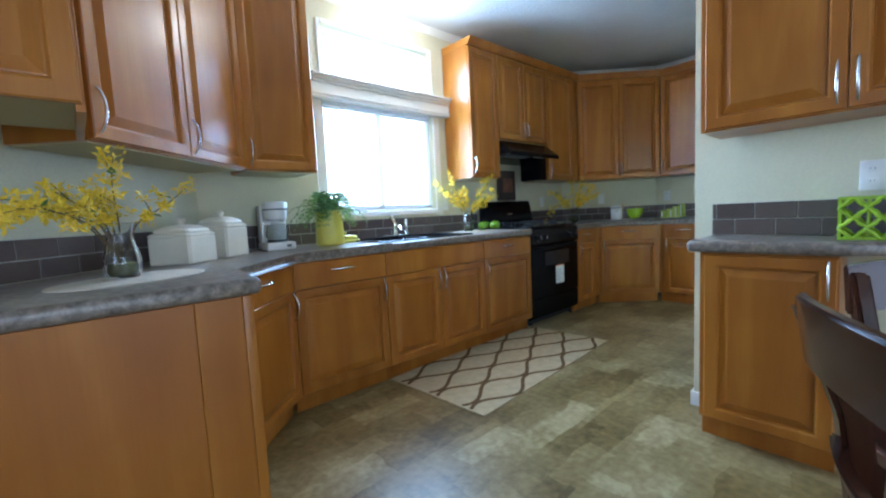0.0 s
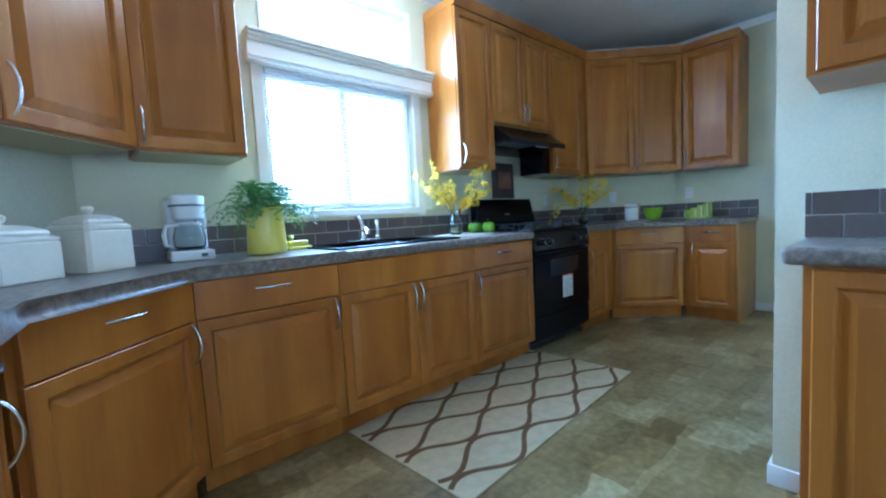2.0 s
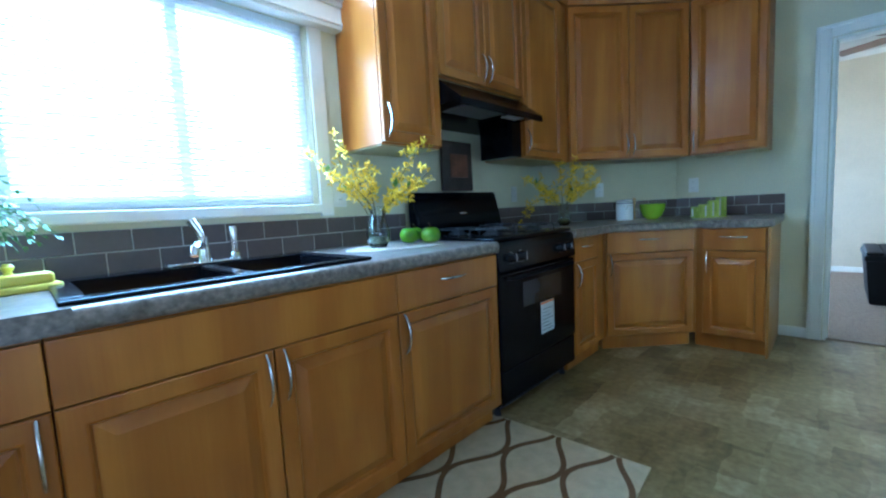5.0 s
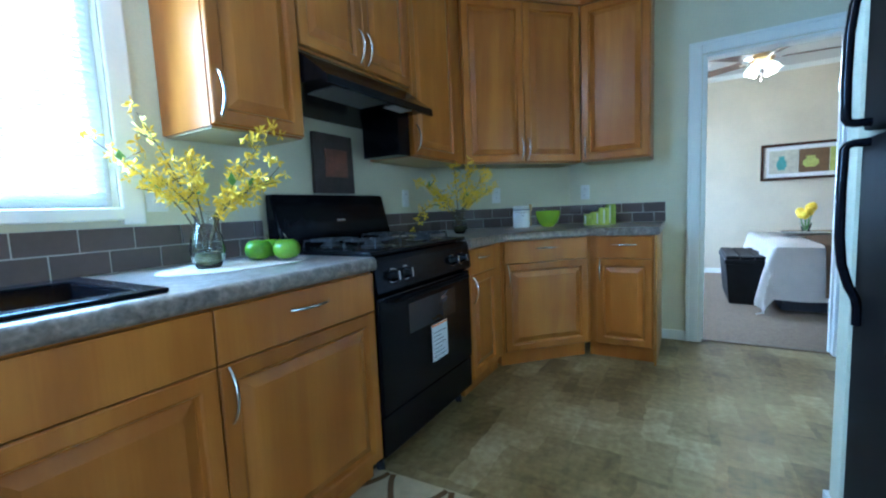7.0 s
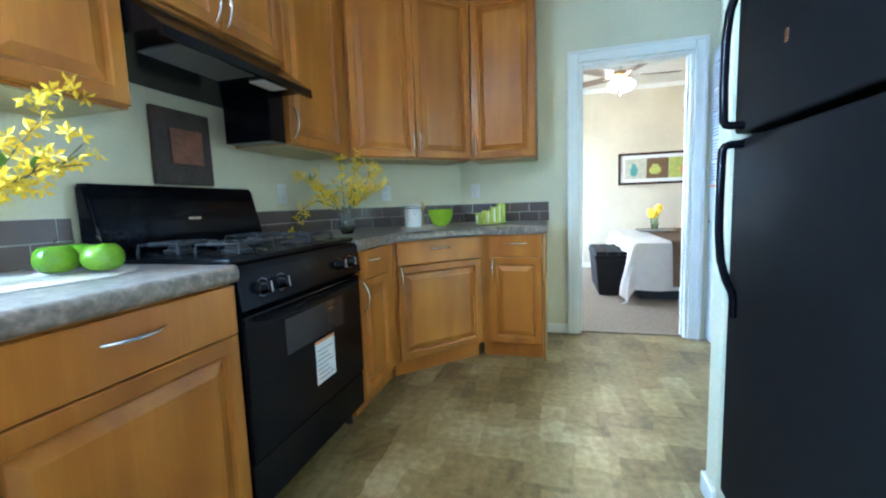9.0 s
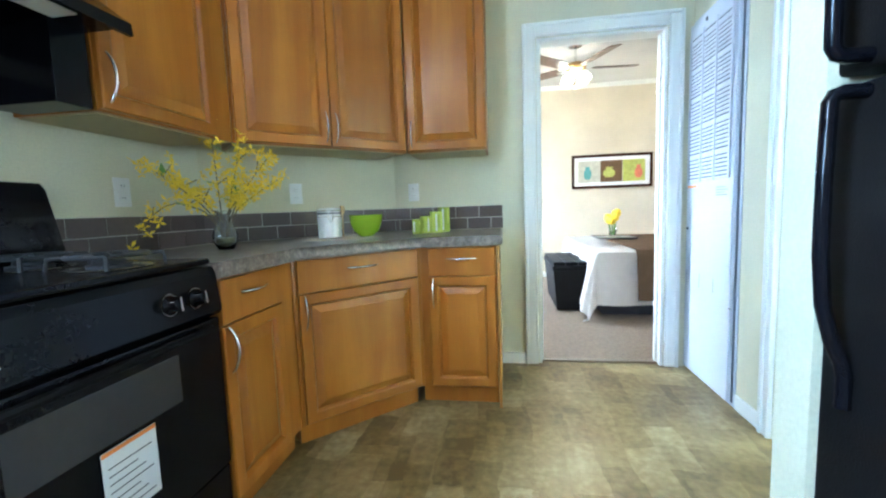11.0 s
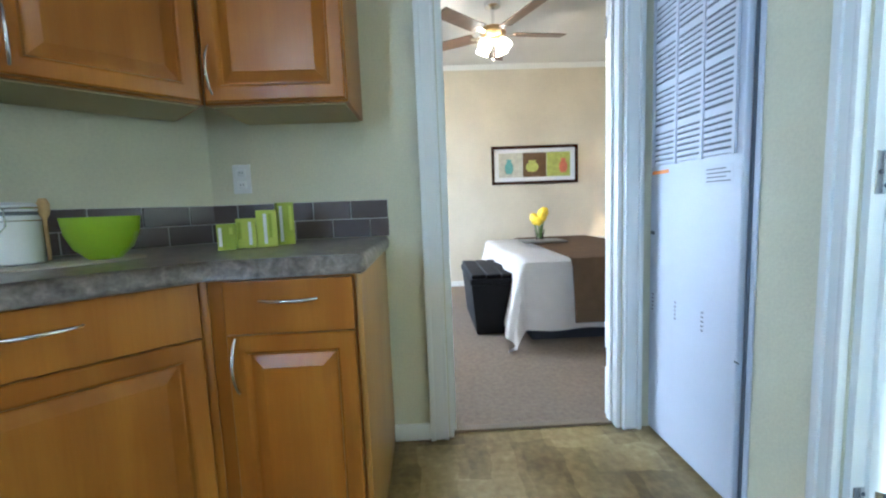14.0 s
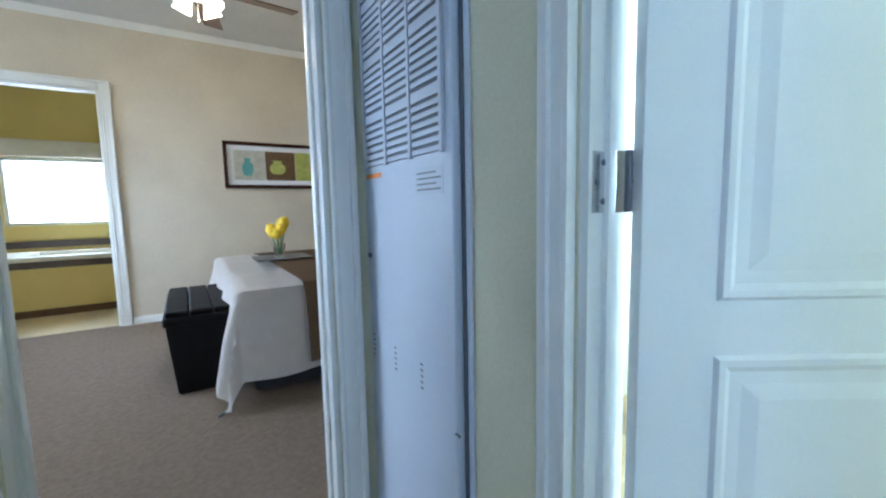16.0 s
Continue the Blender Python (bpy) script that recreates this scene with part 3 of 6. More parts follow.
def base_unit(x, y, turn, w, fronts, depth=0.60, label="honey-stained maple base cabinet with raised-panel door and drawer"):
    return cabinet("base_cabinet", pose(x, y, 0, 0, 0, turn), w, depth, 0.10, 0.846, fronts, label, BASE, True)


ZD, ZM, ZT = 0.108, 0.695, 0.843
# peninsula, angled unit, sink run
base_unit(1.072, 1.60, 90, 0.335, [("drawer", 0, 0.335, ZM, ZT, "drawer"), ("door", 0, 0.335, ZD, ZM, "rt")], 0.55)
L45 = math.hypot(1.54 - 1.10, 2.385 - 1.945)
base_unit(1.10, 1.945, 45, L45, [("drawer", 0.02, L45 - 0.005, ZM, ZT, "drawer"), ("door", 0.02, L45 - 0.005, ZD, ZM, "rt")], 0.6)
base_unit(1.54, YF, 0, 0.60, [("drawer", 0.01, 0.60, ZM, ZT, "drawer"), ("door", 0.01, 0.60, ZD, ZM, "rt")])
base_unit(2.14, YF, 0, 0.915, [("drawer", 0, 0.915, ZM, ZT, None), ("door", 0, 0.457, ZD, ZM, "rt"), ("door", 0.457, 0.915, ZD, ZM, "lt")], 0.60,
          "honey-stained maple sink base cabinet with two doors")
base_unit(3.055, YF, 0, 0.61, [("drawer", 0, 0.605, ZM, ZT, "drawer"), ("door", 0, 0.605, ZD, ZM, "lt")])
base_unit(4.455, YF, 0, 0.475, [("drawer", 0, 0.35, ZM, ZT, "drawer"), ("door", 0, 0.35, ZD, ZM, "lt")])
LD = math.hypot(0.45, 0.45)
base_unit(4.93, YF, -45, LD, [("drawer", 0.012, LD - 0.012, ZM, ZT, "drawer"), ("door", 0.012, LD - 0.012, ZD, ZM, "lt")], 0.55,
          "honey-stained maple corner base cabinet set at an angle")
base_unit(XF, 1.935, -90, 0.405, [("drawer", 0.055, 0.40, ZM, ZT, "drawer"), ("door", 0.055, 0.40, ZD, ZM, "lt")])
whole("cabinet_end_panel", boxed(XF - 0.02, 5.998, 1.513, 1.528, 0.0, 0.846, 0.002), END_VENEER, "pale maple veneer end panel of the base cabinets", "panel")
pb = thing("peninsula_back_panel", pose(0, 0, 0), "honey maple veneer back panel of the peninsula", "panel")
part("veneer_sheet", boxed(-0.17, 0.945, 1.57, 1.597, 0.0, 0.846, 0.002), PALE_MAPLE, pb, "", None)
part("corner_board", boxed(0.9455, 1.075, 1.568, 1.597, 0.0, 0.846, 0.003), MAPLE, pb, "lighter maple corner board", None)
whole("peninsula_corner_post", boxed(1.0755, 1.108, 1.566, 1.599, 0.0, 0.846, 0.004), MAPLE, "honey maple corner post of the peninsula", "post")

for fx, fy in ((4.93, YF), (XF, 1.935), (1.54, YF)):
    whole("filler_stile", boxed(-0.011, 0.011, -0.011, 0.013, 0.102, 0.845, 0.003), MAPLE, "narrow honey maple filler stile between base cabinets", "stile", pose(fx, fy, 0, 0, 0, 22.5 if fx < 2 else -22.5 if fx < 5 else -67.5), "filler stiles")

UPPER = "wall cabinets under the ceiling"


def wall_unit(x, y, turn, w, fronts, z0=1.37, depth=0.305, label="honey-stained maple wall cabinet with raised-panel door"):
    c = cabinet("wall_cabinet", pose(x, y, 0, 0, 0, turn), w, depth, z0, 2.48, fronts, label, UPPER)
    bm = bmesh.new()
    prof = [(0.001, 2.475), (-0.022, 2.475), (-0.03, 2.49), (-0.05, 2.52), (-0.055, 2.535), (0.001, 2.535)]
    rings = [[bm.verts.new((xx, a, b)) for a, b in prof] for xx in (-0.002, w + 0.002)]
    for k in range(6):
        bm.faces.new((rings[0][k], rings[0][(k + 1) % 6], rings[1][(k + 1) % 6], rings[1][k]))
    bm.faces.new(rings[0]), bm.faces.new(rings[1][::-1])
    box(bm, 0, w, 0.002, depth, 2.4805, 2.535)
    part("cornice", bm, MAPLE, c, "moulded maple cornice", None)
    part("bottom_panel", boxed(0.014, w - 0.014, 0.016, depth - 0.004, z0 - 0.0045, z0 - 0.0005), UNDERSIDE, c, "pale unfinished bottom panel", None)
    return c


YU, XU = 2.69, 5.69
wall_unit(1.455, YU, 0, 0.43, [("door", 0.005, 0.425, 1.375, 2.47, "lb")])
UL = 0.97
wall_unit(1.455 - UL * 0.7071, YU - UL * 0.7071, 45, UL, [("door", 0.005, UL / 2, 1.375, 2.47, "lb"), ("door", UL / 2, UL - 0.005, 1.375, 2.47, "lb")], 1.37, 0.30,
          "honey-stained maple double wall cabinet set at an angle")
c = wall_unit(-0.16, 1.55, 0, 0.92, [("door", 0.0, 0.46, 1.375, 2.47, "rb"), ("door", 0.46, 0.915, 1.375, 2.47, None)], 1.40, 0.445,
              label="honey-stained maple wall cabinet over the peninsula")
part("skirt", boxed(0.90, 0.919, 0.001, 0.445, 1.36, 1.3995), MAPLE, c)
wall_unit(3.285, YU, 0, 0.375, [("door", 0.003, 0.372, 1.375, 2.47, "lb")])
wall_unit(3.66, YU, 0, 0.76, [("door", 0.003, 0.38, 1.735, 2.47, "rb"), ("door", 0.38, 0.757, 1.735, 2.47, "lb")], 1.725,
          label="honey-stained maple double wall cabinet above the range hood")
wall_unit(4.42, YU, 0, 0.62, [("door", 0.003, 0.51, 1.375, 2.47, "lb")])
LU = math.hypot(0.65, 0.65)
wall_unit(5.04, YU, -45, LU, [("door", 0.012, LU / 2, 1.375, 2.47, "rb"), ("door", LU / 2, LU - 0.012, 1.375, 2.47, "lb")], 1.37, 0.3,
          "honey-stained maple corner wall cabinet with two doors")
wall_unit(XU, 2.04, -90, 0.465, [("door", 0.012, 0.46, 1.375, 2.47, "lb")])
# hutch in the dining room
HX = 2.755
cabinet("hutch_base_cabinet", pose(HX, 0.80, 0, 0, 0, -90), 0.45, 0.295, 0.10, 0.846, [("door", 0.02, 0.446, 0.105, 0.84, "rt")],
        "honey-stained maple base cabinet of the hutch", "hutch cabinets", True)
cabinet("hutch_wall_cabinet", pose(HX, 0.80, 0, 0, 0, -90), 0.90, 0.29, 1.36, 2.47, [("door", 0.02, 0.452, 1.365, 2.46, "rb"), ("door", 0.452, 0.896, 1.365, 2.46, "lb")],
        "honey-stained maple wall cabinet of the hutch", "hutch cabinets")

# ---------------------------------------------------------------- worktops
ZC0, ZC1 = 0.848, 0.90
wt = thing("sink_worktop", pose(0, 0, 0), "grey-brown stone-look laminate worktop with rounded edge", "worktop")
part("peninsula_section", slab(bmesh.new(), [(-0.178, 1.55), (1.135, 1.55), (1.135, 1.90), (1.555, 2.35), (2.19, 2.35), (2.19, 2.992), (1.264, 2.992)], ZC0, ZC1, (0, 1, 2, 3), 0.018), STONE, wt)
part("sink_front_rail", slab(bmesh.new(), [(2.19, 2.35), (2.96, 2.35), (2.96, 2.42), (2.19, 2.42)], ZC0, ZC1, (0,), 0.018), STONE, wt)
part("sink_back_rail", slab(bmesh.new(), [(2.19, 2.90), (2.96, 2.90), (2.96, 2.992), (2.19, 2.992)], ZC0, ZC1), STONE, wt)
part("range_section", slab(bmesh.new(), [(2.96, 2.35), (3.664, 2.35), (3.664, 2.992), (2.96, 2.992)], ZC0, ZC1, (0,), 0.018), STONE, wt)
bm = slab(bmesh.new(), [(4.452, 2.992), (4.452, 2.35), (4.915, 2.35), (5.35, 1.915), (5.35, 1.496), (5.992, 1.496), (5.992, 2.2), (5.2, 2.992)], ZC0, ZC1, (1, 2, 3, 4), 0.018)
whole("corner_worktop", bm, STONE, "grey-brown stone-look laminate corner worktop", "worktop")
bm = slab(bmesh.new(), [(3.052, 0.845), (2.72, 0.845), (2.72, 0.35), (2.86, 0.10), (3.052, 0.02)], ZC0, ZC1, (0, 1, 2, 3), 0.018)
whole("hutch_worktop", bm, STONE, "grey-brown stone-look laminate worktop of the hutch", "worktop")


# ---------------------------------------------------------------- kitchen window
def blind_slat(w):
    bm = bmesh.new()
    prof = [(-0.012, -0.0015), (-0.006, 0.001), (0, 0.002), (0.006, 0.001), (0.012, -0.0015)]
    lo = [[bm.verts.new((x, a, b)) for a, b in prof] for x in (0, w)]
    hi = [[bm.verts.new((x, a, b + 0.0008)) for a, b in prof] for x in (0, w)]
    for q in range(4):
        bm.faces.new((hi[0][q], hi[1][q], hi[1][q + 1], hi[0][q + 1]))
        bm.faces.new((lo[0][q + 1], lo[1][q + 1], lo[1][q], lo[0][q]))
    return bm


def window(name, a0, a1, z0, z1, y, bars=1, blinds=0, label="white vinyl window with bright daylight outside"):
    """A window in a wall that runs along x; y is the inner wall face."""
    w = tagged(new(name), label, "window", "", "structure")
    fr = bmesh.new()
    f = 0.04
    for q in ((a0, a0 + f, z0, z1), (a1 - f, a1, z0, z1), (a0 + f, a1 - f, z0, z0 + f), (a0 + f, a1 - f, z1 - f, z1)):
        box(fr, q[0], q[1], y + 0.045, y + 0.1, q[2], q[3], 0.004)
    part("window_frame", fr, TRIM, w, "", None)
    for i in range(bars):
        xm = a0 + (a1 - a0) * (i + 1) / (bars + 1)
        part("mullion", boxed(xm - 0.02, xm + 0.02, y + 0.05, y + 0.095, z0 + f, z1 - f, 0.003), TRIM, w, "", None)
    for i in range(bars + 1):
        p0, p1 = a0 + (a1 - a0) * i / (bars + 1), a0 + (a1 - a0) * (i + 1) / (bars + 1)
        pane = part("pane", boxed(p0 + 0.022, p1 - 0.022, y + 0.07, y + 0.074, z0 + f, z1 - f), PANE, w, "", None)
        pane.visible_shadow = False
    if blinds:
        part("headrail", boxed(a0 + 0.02, a1 - 0.02, y + 0.008, y + 0.038, z1 - 0.035, z1 - 0.004, 0.003), BLIND, w, "", None)
        me = mesh_of("slat", blind_slat(a1 - a0 - 0.05), BLIND, 30)
        z = z1 - 0.05
        while z > z0 + 0.02:
            s = new("slat", me)
            s.parent = w
            s.matrix_local = pose(a0 + 0.025, y + 0.022, z, 42, 0, 0)
            z -= 0.0205
        part("bottom_rail", boxed(a0 + 0.025, a1 - 0.025, y + 0.012, y + 0.032, z0 + 0.004, z0 + 0.016, 0.003), BLIND, w, "", None)
    return w


window("window_1", *WIN, 3.0, 1, 1)
window("window_2", *TRANSOM, 3.0, 0, 0, "white fixed transom window with bright daylight outside")
trim_bar("window_casing_left", WIN[0] - 0.065, WIN[0] - 0.002, 2.98, 2.9985, 1.06, 1.925)
trim_bar("window_casing_right", WIN[1] + 0.002, WIN[1] + 0.07, 2.98, 2.9985, 1.06, 1.925)
trim_bar("window_sill", WIN[0] - 0.0015, WIN[1] + 0.0015, 2.965, 3.04, 1.075, 1.118)
trim_bar("transom_casing_left", TRANSOM[0] - 0.03, TRANSOM[0] - 0.002, 2.985, 2.9985, 2.085, 2.49)
trim_bar("transom_casing_right", TRANSOM[1] + 0.002, TRANSOM[1] + 0.03, 2.985, 2.9985, 2.085, 2.49)
trim_bar("transom_casing_top", TRANSOM[0] - 0.0015, TRANSOM[1] + 0.0015, 2.985, 2.9985, 2.462, 2.49)
# wooden valance: a stepped cornice box above the lower window
v = thing("window_valance", pose(2.0, 2.998, 1.925), "white painted stepped wooden valance over the window", "valance")
part("fascia", boxed(0, 1.30, -0.065, -0.001, 0.0, 0.10, 0.004), TRIM, v, "", None)
for i, (o, z0, z1) in enumerate(((0.072, 0.018, 0.034), (0.078, 0.10, 0.12), (0.092, 0.121, 0.138), (0.105, 0.139, 0.158))):
    part("moulding", boxed(0.03 - 0.0 - o * 0.3, 1.27 + o * 0.3, -o, -0.001, z0, z1, 0.004), TRIM, v, "", None)
setting("backdrop", boxed(-60, 60, 60, 60.1, -1, 40), DAY, "pale bright daylight beyond the windows", "backdrop")

# ---------------------------------------------------------------- backsplash tiles
TW, TH, TG = 0.148, 0.0715, 0.004


def backsplash(name, m, length, z0=0.902, skip=(), phase=0.0):
    """Two courses of tiles in running bond on a bed of grout. Local x along the wall, y out of it is negative."""
    b = tagged(new(name), "dark brown rectangular tile backsplash with pale grout", "backsplash", "", "structure")
    b.matrix_world = m
    bed = bmesh.new()
    cuts = [0.0] + [q for s in skip for q in s] + [length]
    spans = list(zip(cuts[::2], cuts[1::2]))
    for a, c in spans:
        box(bed, a, c, -0.006, -0.0005, z0, z0 + 2 * TH + 2 * TG)
    part("grout_bed", bed, GROUT, b, "", None)
    made = {}
    for row in range(2):
        x = -TW + (phase + (TW + TG) / 2 * row) % (TW + TG)
        while x < length:
            for a, c in spans:
                p, q = max(x, a), min(x + TW, c)
                if q - p > 0.012:
                    key = round(q - p, 3)
                    if key not in made:
                        made[key] = mesh_of("tile", boxed(0, q - p, -0.0105, -0.004, 0, TH, 0.0015, 1), TILE)
                    t = new("tile", made[key])
                    t.parent = b
                    t.matrix_local = Matrix.Translation((p, 0, z0 + TG * 0.5 + row * (TH + TG)))
            x += TW + TG
    return b


SPLASH = [("backsplash_near", pose(-0.18, 1.56, 0, 0, 0, 45), 1.44 * 1.4142 - 0.01, (), 0.03), ("backsplash_sink", pose(1.26, 3.0, 0), 3.94, ((2.40, 3.20),), 0.0),
          ("backsplash_corner", pose(5.2, 3.0, 0, 0, 0, -45), 0.8 * 1.4142, (), 0.05), ("backsplash_end", pose(6.0, 2.2, 0, 0, 0, -90), 0.706, (), 0.02),
          ("backsplash_hutch", pose(3.06, 0.83, 0, 0, 0, -90), 0.9, (), 0.09)]

# ---------------------------------------------------------------- range
r = thing("gas_range", pose(3.671, 2.40, 0), "black freestanding gas range with a paper label on the oven door", "stove")
W = 0.777
part("body", boxed(0.003, W - 0.003, 0.0, 0.575, 0.07, 0.885, 0.004), BLACK, r, "", None)
part("base_skirt", boxed(0.02, W - 0.02, 0.05, 0.55, 0.015, 0.069), IRON, r, "", None)
for fx in (0.05, W - 0.05):
    for fy in (0.04, 0.5):
        part("foot", lathe(bmesh.new(), [(0.018, 0.0), (0.018, 0.018), (0.01, 0.07)], 10, fx, fy), IRON, r)
part("drawer", boxed(0.006, W - 0.006, -0.028, -0.001, 0.09, 0.255, 0.006), BLACK, r, "", None)
d = part("oven_door", boxed(0.006, W - 0.006, -0.035, -0.001, 0.262, 0.735, 0.008), BLACK, r, "", None)
part("oven_window", boxed(0.20, 0.60, -0.038, -0.0352, 0.545, 0.675, 0.001), OVEN_GLASS, d, "dark oven door glass", None)
part("door_handle", tube(bmesh.new(), [(0.07, -0.036, 0.715), (0.075, -0.058, 0.715), (0.1, -0.063, 0.715), (W - 0.1, -0.063, 0.715), (W - 0.075, -0.058, 0.715), (W - 0.07, -0.036, 0.715)], 0.011), BLACK_TEXT, d)
part("label_sheet", boxed(0.365, 0.505, -0.0395, -0.0385, 0.36, 0.535), PAPER, d, "white paper energy label", None)
bm = bmesh.new()
for i in range(7):
    box(bm, 0.378, 0.49 - 0.02 * (i % 3), -0.0402, -0.0396, 0.378 + i * 0.019, 0.381 + i * 0.019)
part("print", bm, INK, d, "grey lines of small print", None)
part("print_heading", boxed(0.366, 0.504, -0.0402, -0.0396, 0.524, 0.534), ORANGE, d, "orange heading bar", None)
bm = bmesh.new()
prof = [(-0.03, 0.742), (-0.042, 0.755), (-0.03, 0.87), (-0.02, 0.89), (0.01, 0.892), (0.01, 0.742)]
rings = [[bm.verts.new((x, a, z)) for a, z in prof] for x in (0.0, W)]
for k in range(6):
    bm.faces.new((rings[0][k], rings[0][(k + 1) % 6], rings[1][(k + 1) % 6], rings[1][k]))
bm.faces.new(rings[0]), bm.faces.new(rings[1][::-1])
part("control_panel", bm, BLACK, r, "", None)
for kx in (0.10, 0.19, W - 0.19, W - 0.10):
    k = part("knob", lathe(bmesh.new(), [(0.026, 0), (0.026, 0.006), (0.02, 0.012), (0.018, 0.03), (0.015, 0.034)], 20), BLACK, r, "", 40, pose(kx, -0.037, 0.812, 84, 0, 0))
    part("knob_ring", lathe(bmesh.new(), [(0.0275, -0.001), (0.0275, 0.003), (0.029, 0.003), (0.029, -0.001)], 20, closed=True), CHROME, k, "bright ring round the knob")
    part("pointer", boxed(-0.0025, 0.0025, -0.018, 0.018, 0.034, 0.038), CHROME, k, "bright pointer", None)
part("cooktop", boxed(-0.002, W + 0.002, -0.015, 0.575, 0.8955, 0.915, 0.007), BLACK, r, "", None)
bm = bmesh.new()
prof = [(0.50, 0.9155), (0.485, 0.95), (0.535, 1.15), (0.55, 1.165), (0.585, 1.165), (0.585, 0.9155)]
rings = [[bm.verts.new((x, a, z)) for a, z in prof] for x in (0.0, W)]
for k in range(6):
    bm.faces.new((rings[0][k], rings[0][(k + 1) % 6], rings[1][(k + 1) % 6], rings[1][k]))
bm.faces.new(rings[0]), bm.faces.new(rings[1][::-1])
bmesh.ops.bevel(bm, geom=[e for e in bm.edges if abs(e.verts[0].co.x - e.verts[1].co.x) < 0.01], offset=0.012, segments=3, affect="EDGES")
part("backguard", bm, BLACK, r)
part("badge", boxed(0.36, 0.42, -0.001, 0.001, 0.0, 0.01), CHROME, r, "small bright badge", None, pose(0, 0.505, 1.03, -14, 0, 0))
for gx in (0.19, W - 0.19):
    for gy in (0.13, 0.38):
        bu = part("burner", lathe(bmesh.new(), [(0.05, 0.9155), (0.05, 0.925), (0.036, 0.927), (0.036, 0.936), (0.03, 0.94)], 22, gx, gy), IRON, r)
        part("drip_ring", lathe(bmesh.new(), [(0.075, 0.9153), (0.095, 0.919), (0.099, 0.917), (0.098, 0.9153)], 26, gx, gy, True), CHROME, bu, "bright drip ring")
        g = bmesh.new()
        for a in range(4):
            ca, sa = math.cos(a * math.pi / 2 + math.pi / 4), math.sin(a * math.pi / 2 + math.pi / 4)
            tube(g, [(gx + ca * 0.125, gy + sa * 0.125, 0.917), (gx + ca * 0.12, gy + sa * 0.12, 0.948), (gx + ca * 0.03, gy + sa * 0.03, 0.95)], 0.006, 6)
        tube(g, [(gx + 0.088 * math.cos(a * math.pi / 12), gy + 0.088 * math.sin(a * math.pi / 12), 0.949) for a in range(25)], 0.006, 6, False)
        part("grate", g, IRON, r)

# range hood
h = thing("range_hood", pose(3.665, 2.69, 0), "black range hood under the wall cabinet", "range hood")
bm = bmesh.new()
prof = [(0.30, 1.55), (0.30, 1.722), (0.03, 1.722), (0.0, 1.715), (-0.15, 1.60), (-0.155, 1.565), (-0.14, 1.565), (-0.13, 1.59), (0.02, 1.59)]
rings = [[bm.verts.new((x, a, z)) for a, z in prof] for x in (0.0, 0.75)]
for k in range(len(prof)):
    bm.faces.new((rings[0][k], rings[0][(k + 1) % len(prof)], rings[1][(k + 1) % len(prof)], rings[1][k]))
bm.faces.new(rings[0]), bm.faces.new(rings[1][::-1])
part("canopy", bm, BLACK, h, "", 30)
part("filter", boxed(0.10, 0.44, -0.12, 0.12, 1.582, 1.589, 0.002), noisy("mesh_filter", (0.3, 0.3, 0.31), 0.2, 60, 0.45, 0.8, 200, metal=0.8), h, "grey aluminium mesh filter", None)
part("light_lens", boxed(0.5, 0.64, -0.1, -0.02, 1.582, 1.589, 0.002), WHITE_PLASTIC, h, "frosted light lens", None)
part("duct_box", boxed(0.64, 0.745, 0.0, 0.25, 1.37, 1.5895, 0.003), BLACK, h, "", None)

# ---------------------------------------------------------------- refrigerator
f = thing("refrigerator", pose(3.238, 0.103, 0), "black top-freezer refrigerator with curved black handles", "refrigerator")
part("cabinet", boxed(0, 0.88, 0.02, 0.76, 0.03, 1.73, 0.006), BLACK_TEXT, f, "", None)
part("kick_grille", boxed(0.01, 0.87, 0.70, 0.80, 0.0, 0.08, 0.004), IRON, f, "", None)
lo = part("fridge_door", boxed(0.0, 0.88, 0.764, 0.835, 0.09, 1.213, 0.012, 3), BLACK_TEXT, f)
up = part("freezer_door", boxed(0.0, 0.88, 0.764, 0.835, 1.231, 1.735, 0.012, 3), BLACK_TEXT, f)


def fridge_handle(seam, far):
    """A bar that leaves the door square at the seam, bows along it and ends in a flat foot."""
    k = far - seam
    outline = ((0.83, 0.0), (0.868, 0.0), (0.88, 0.008), (0.886, 0.03), (0.888, 0.25), (0.887, 0.5), (0.880, 0.66), (0.864, 0.78), (0.848, 0.85), (0.843, 0.9), (0.843, 1.0))
    return tube(bmesh.new(), [(0.815, o, seam + k * a) for o, a in outline], 0.0115, 10)


part("door_handle", fridge_handle(1.196, 0.69), BLACK, lo, "curved black bar handle")
part("door_handle", fridge_handle(1.249, 1.72), BLACK, up, "curved black bar handle")
part("magnet_mark", boxed(0.60, 0.615, 0.8352, 0.837, 1.40, 1.43, 0.001), CHROME, up, "small silver mark", None)


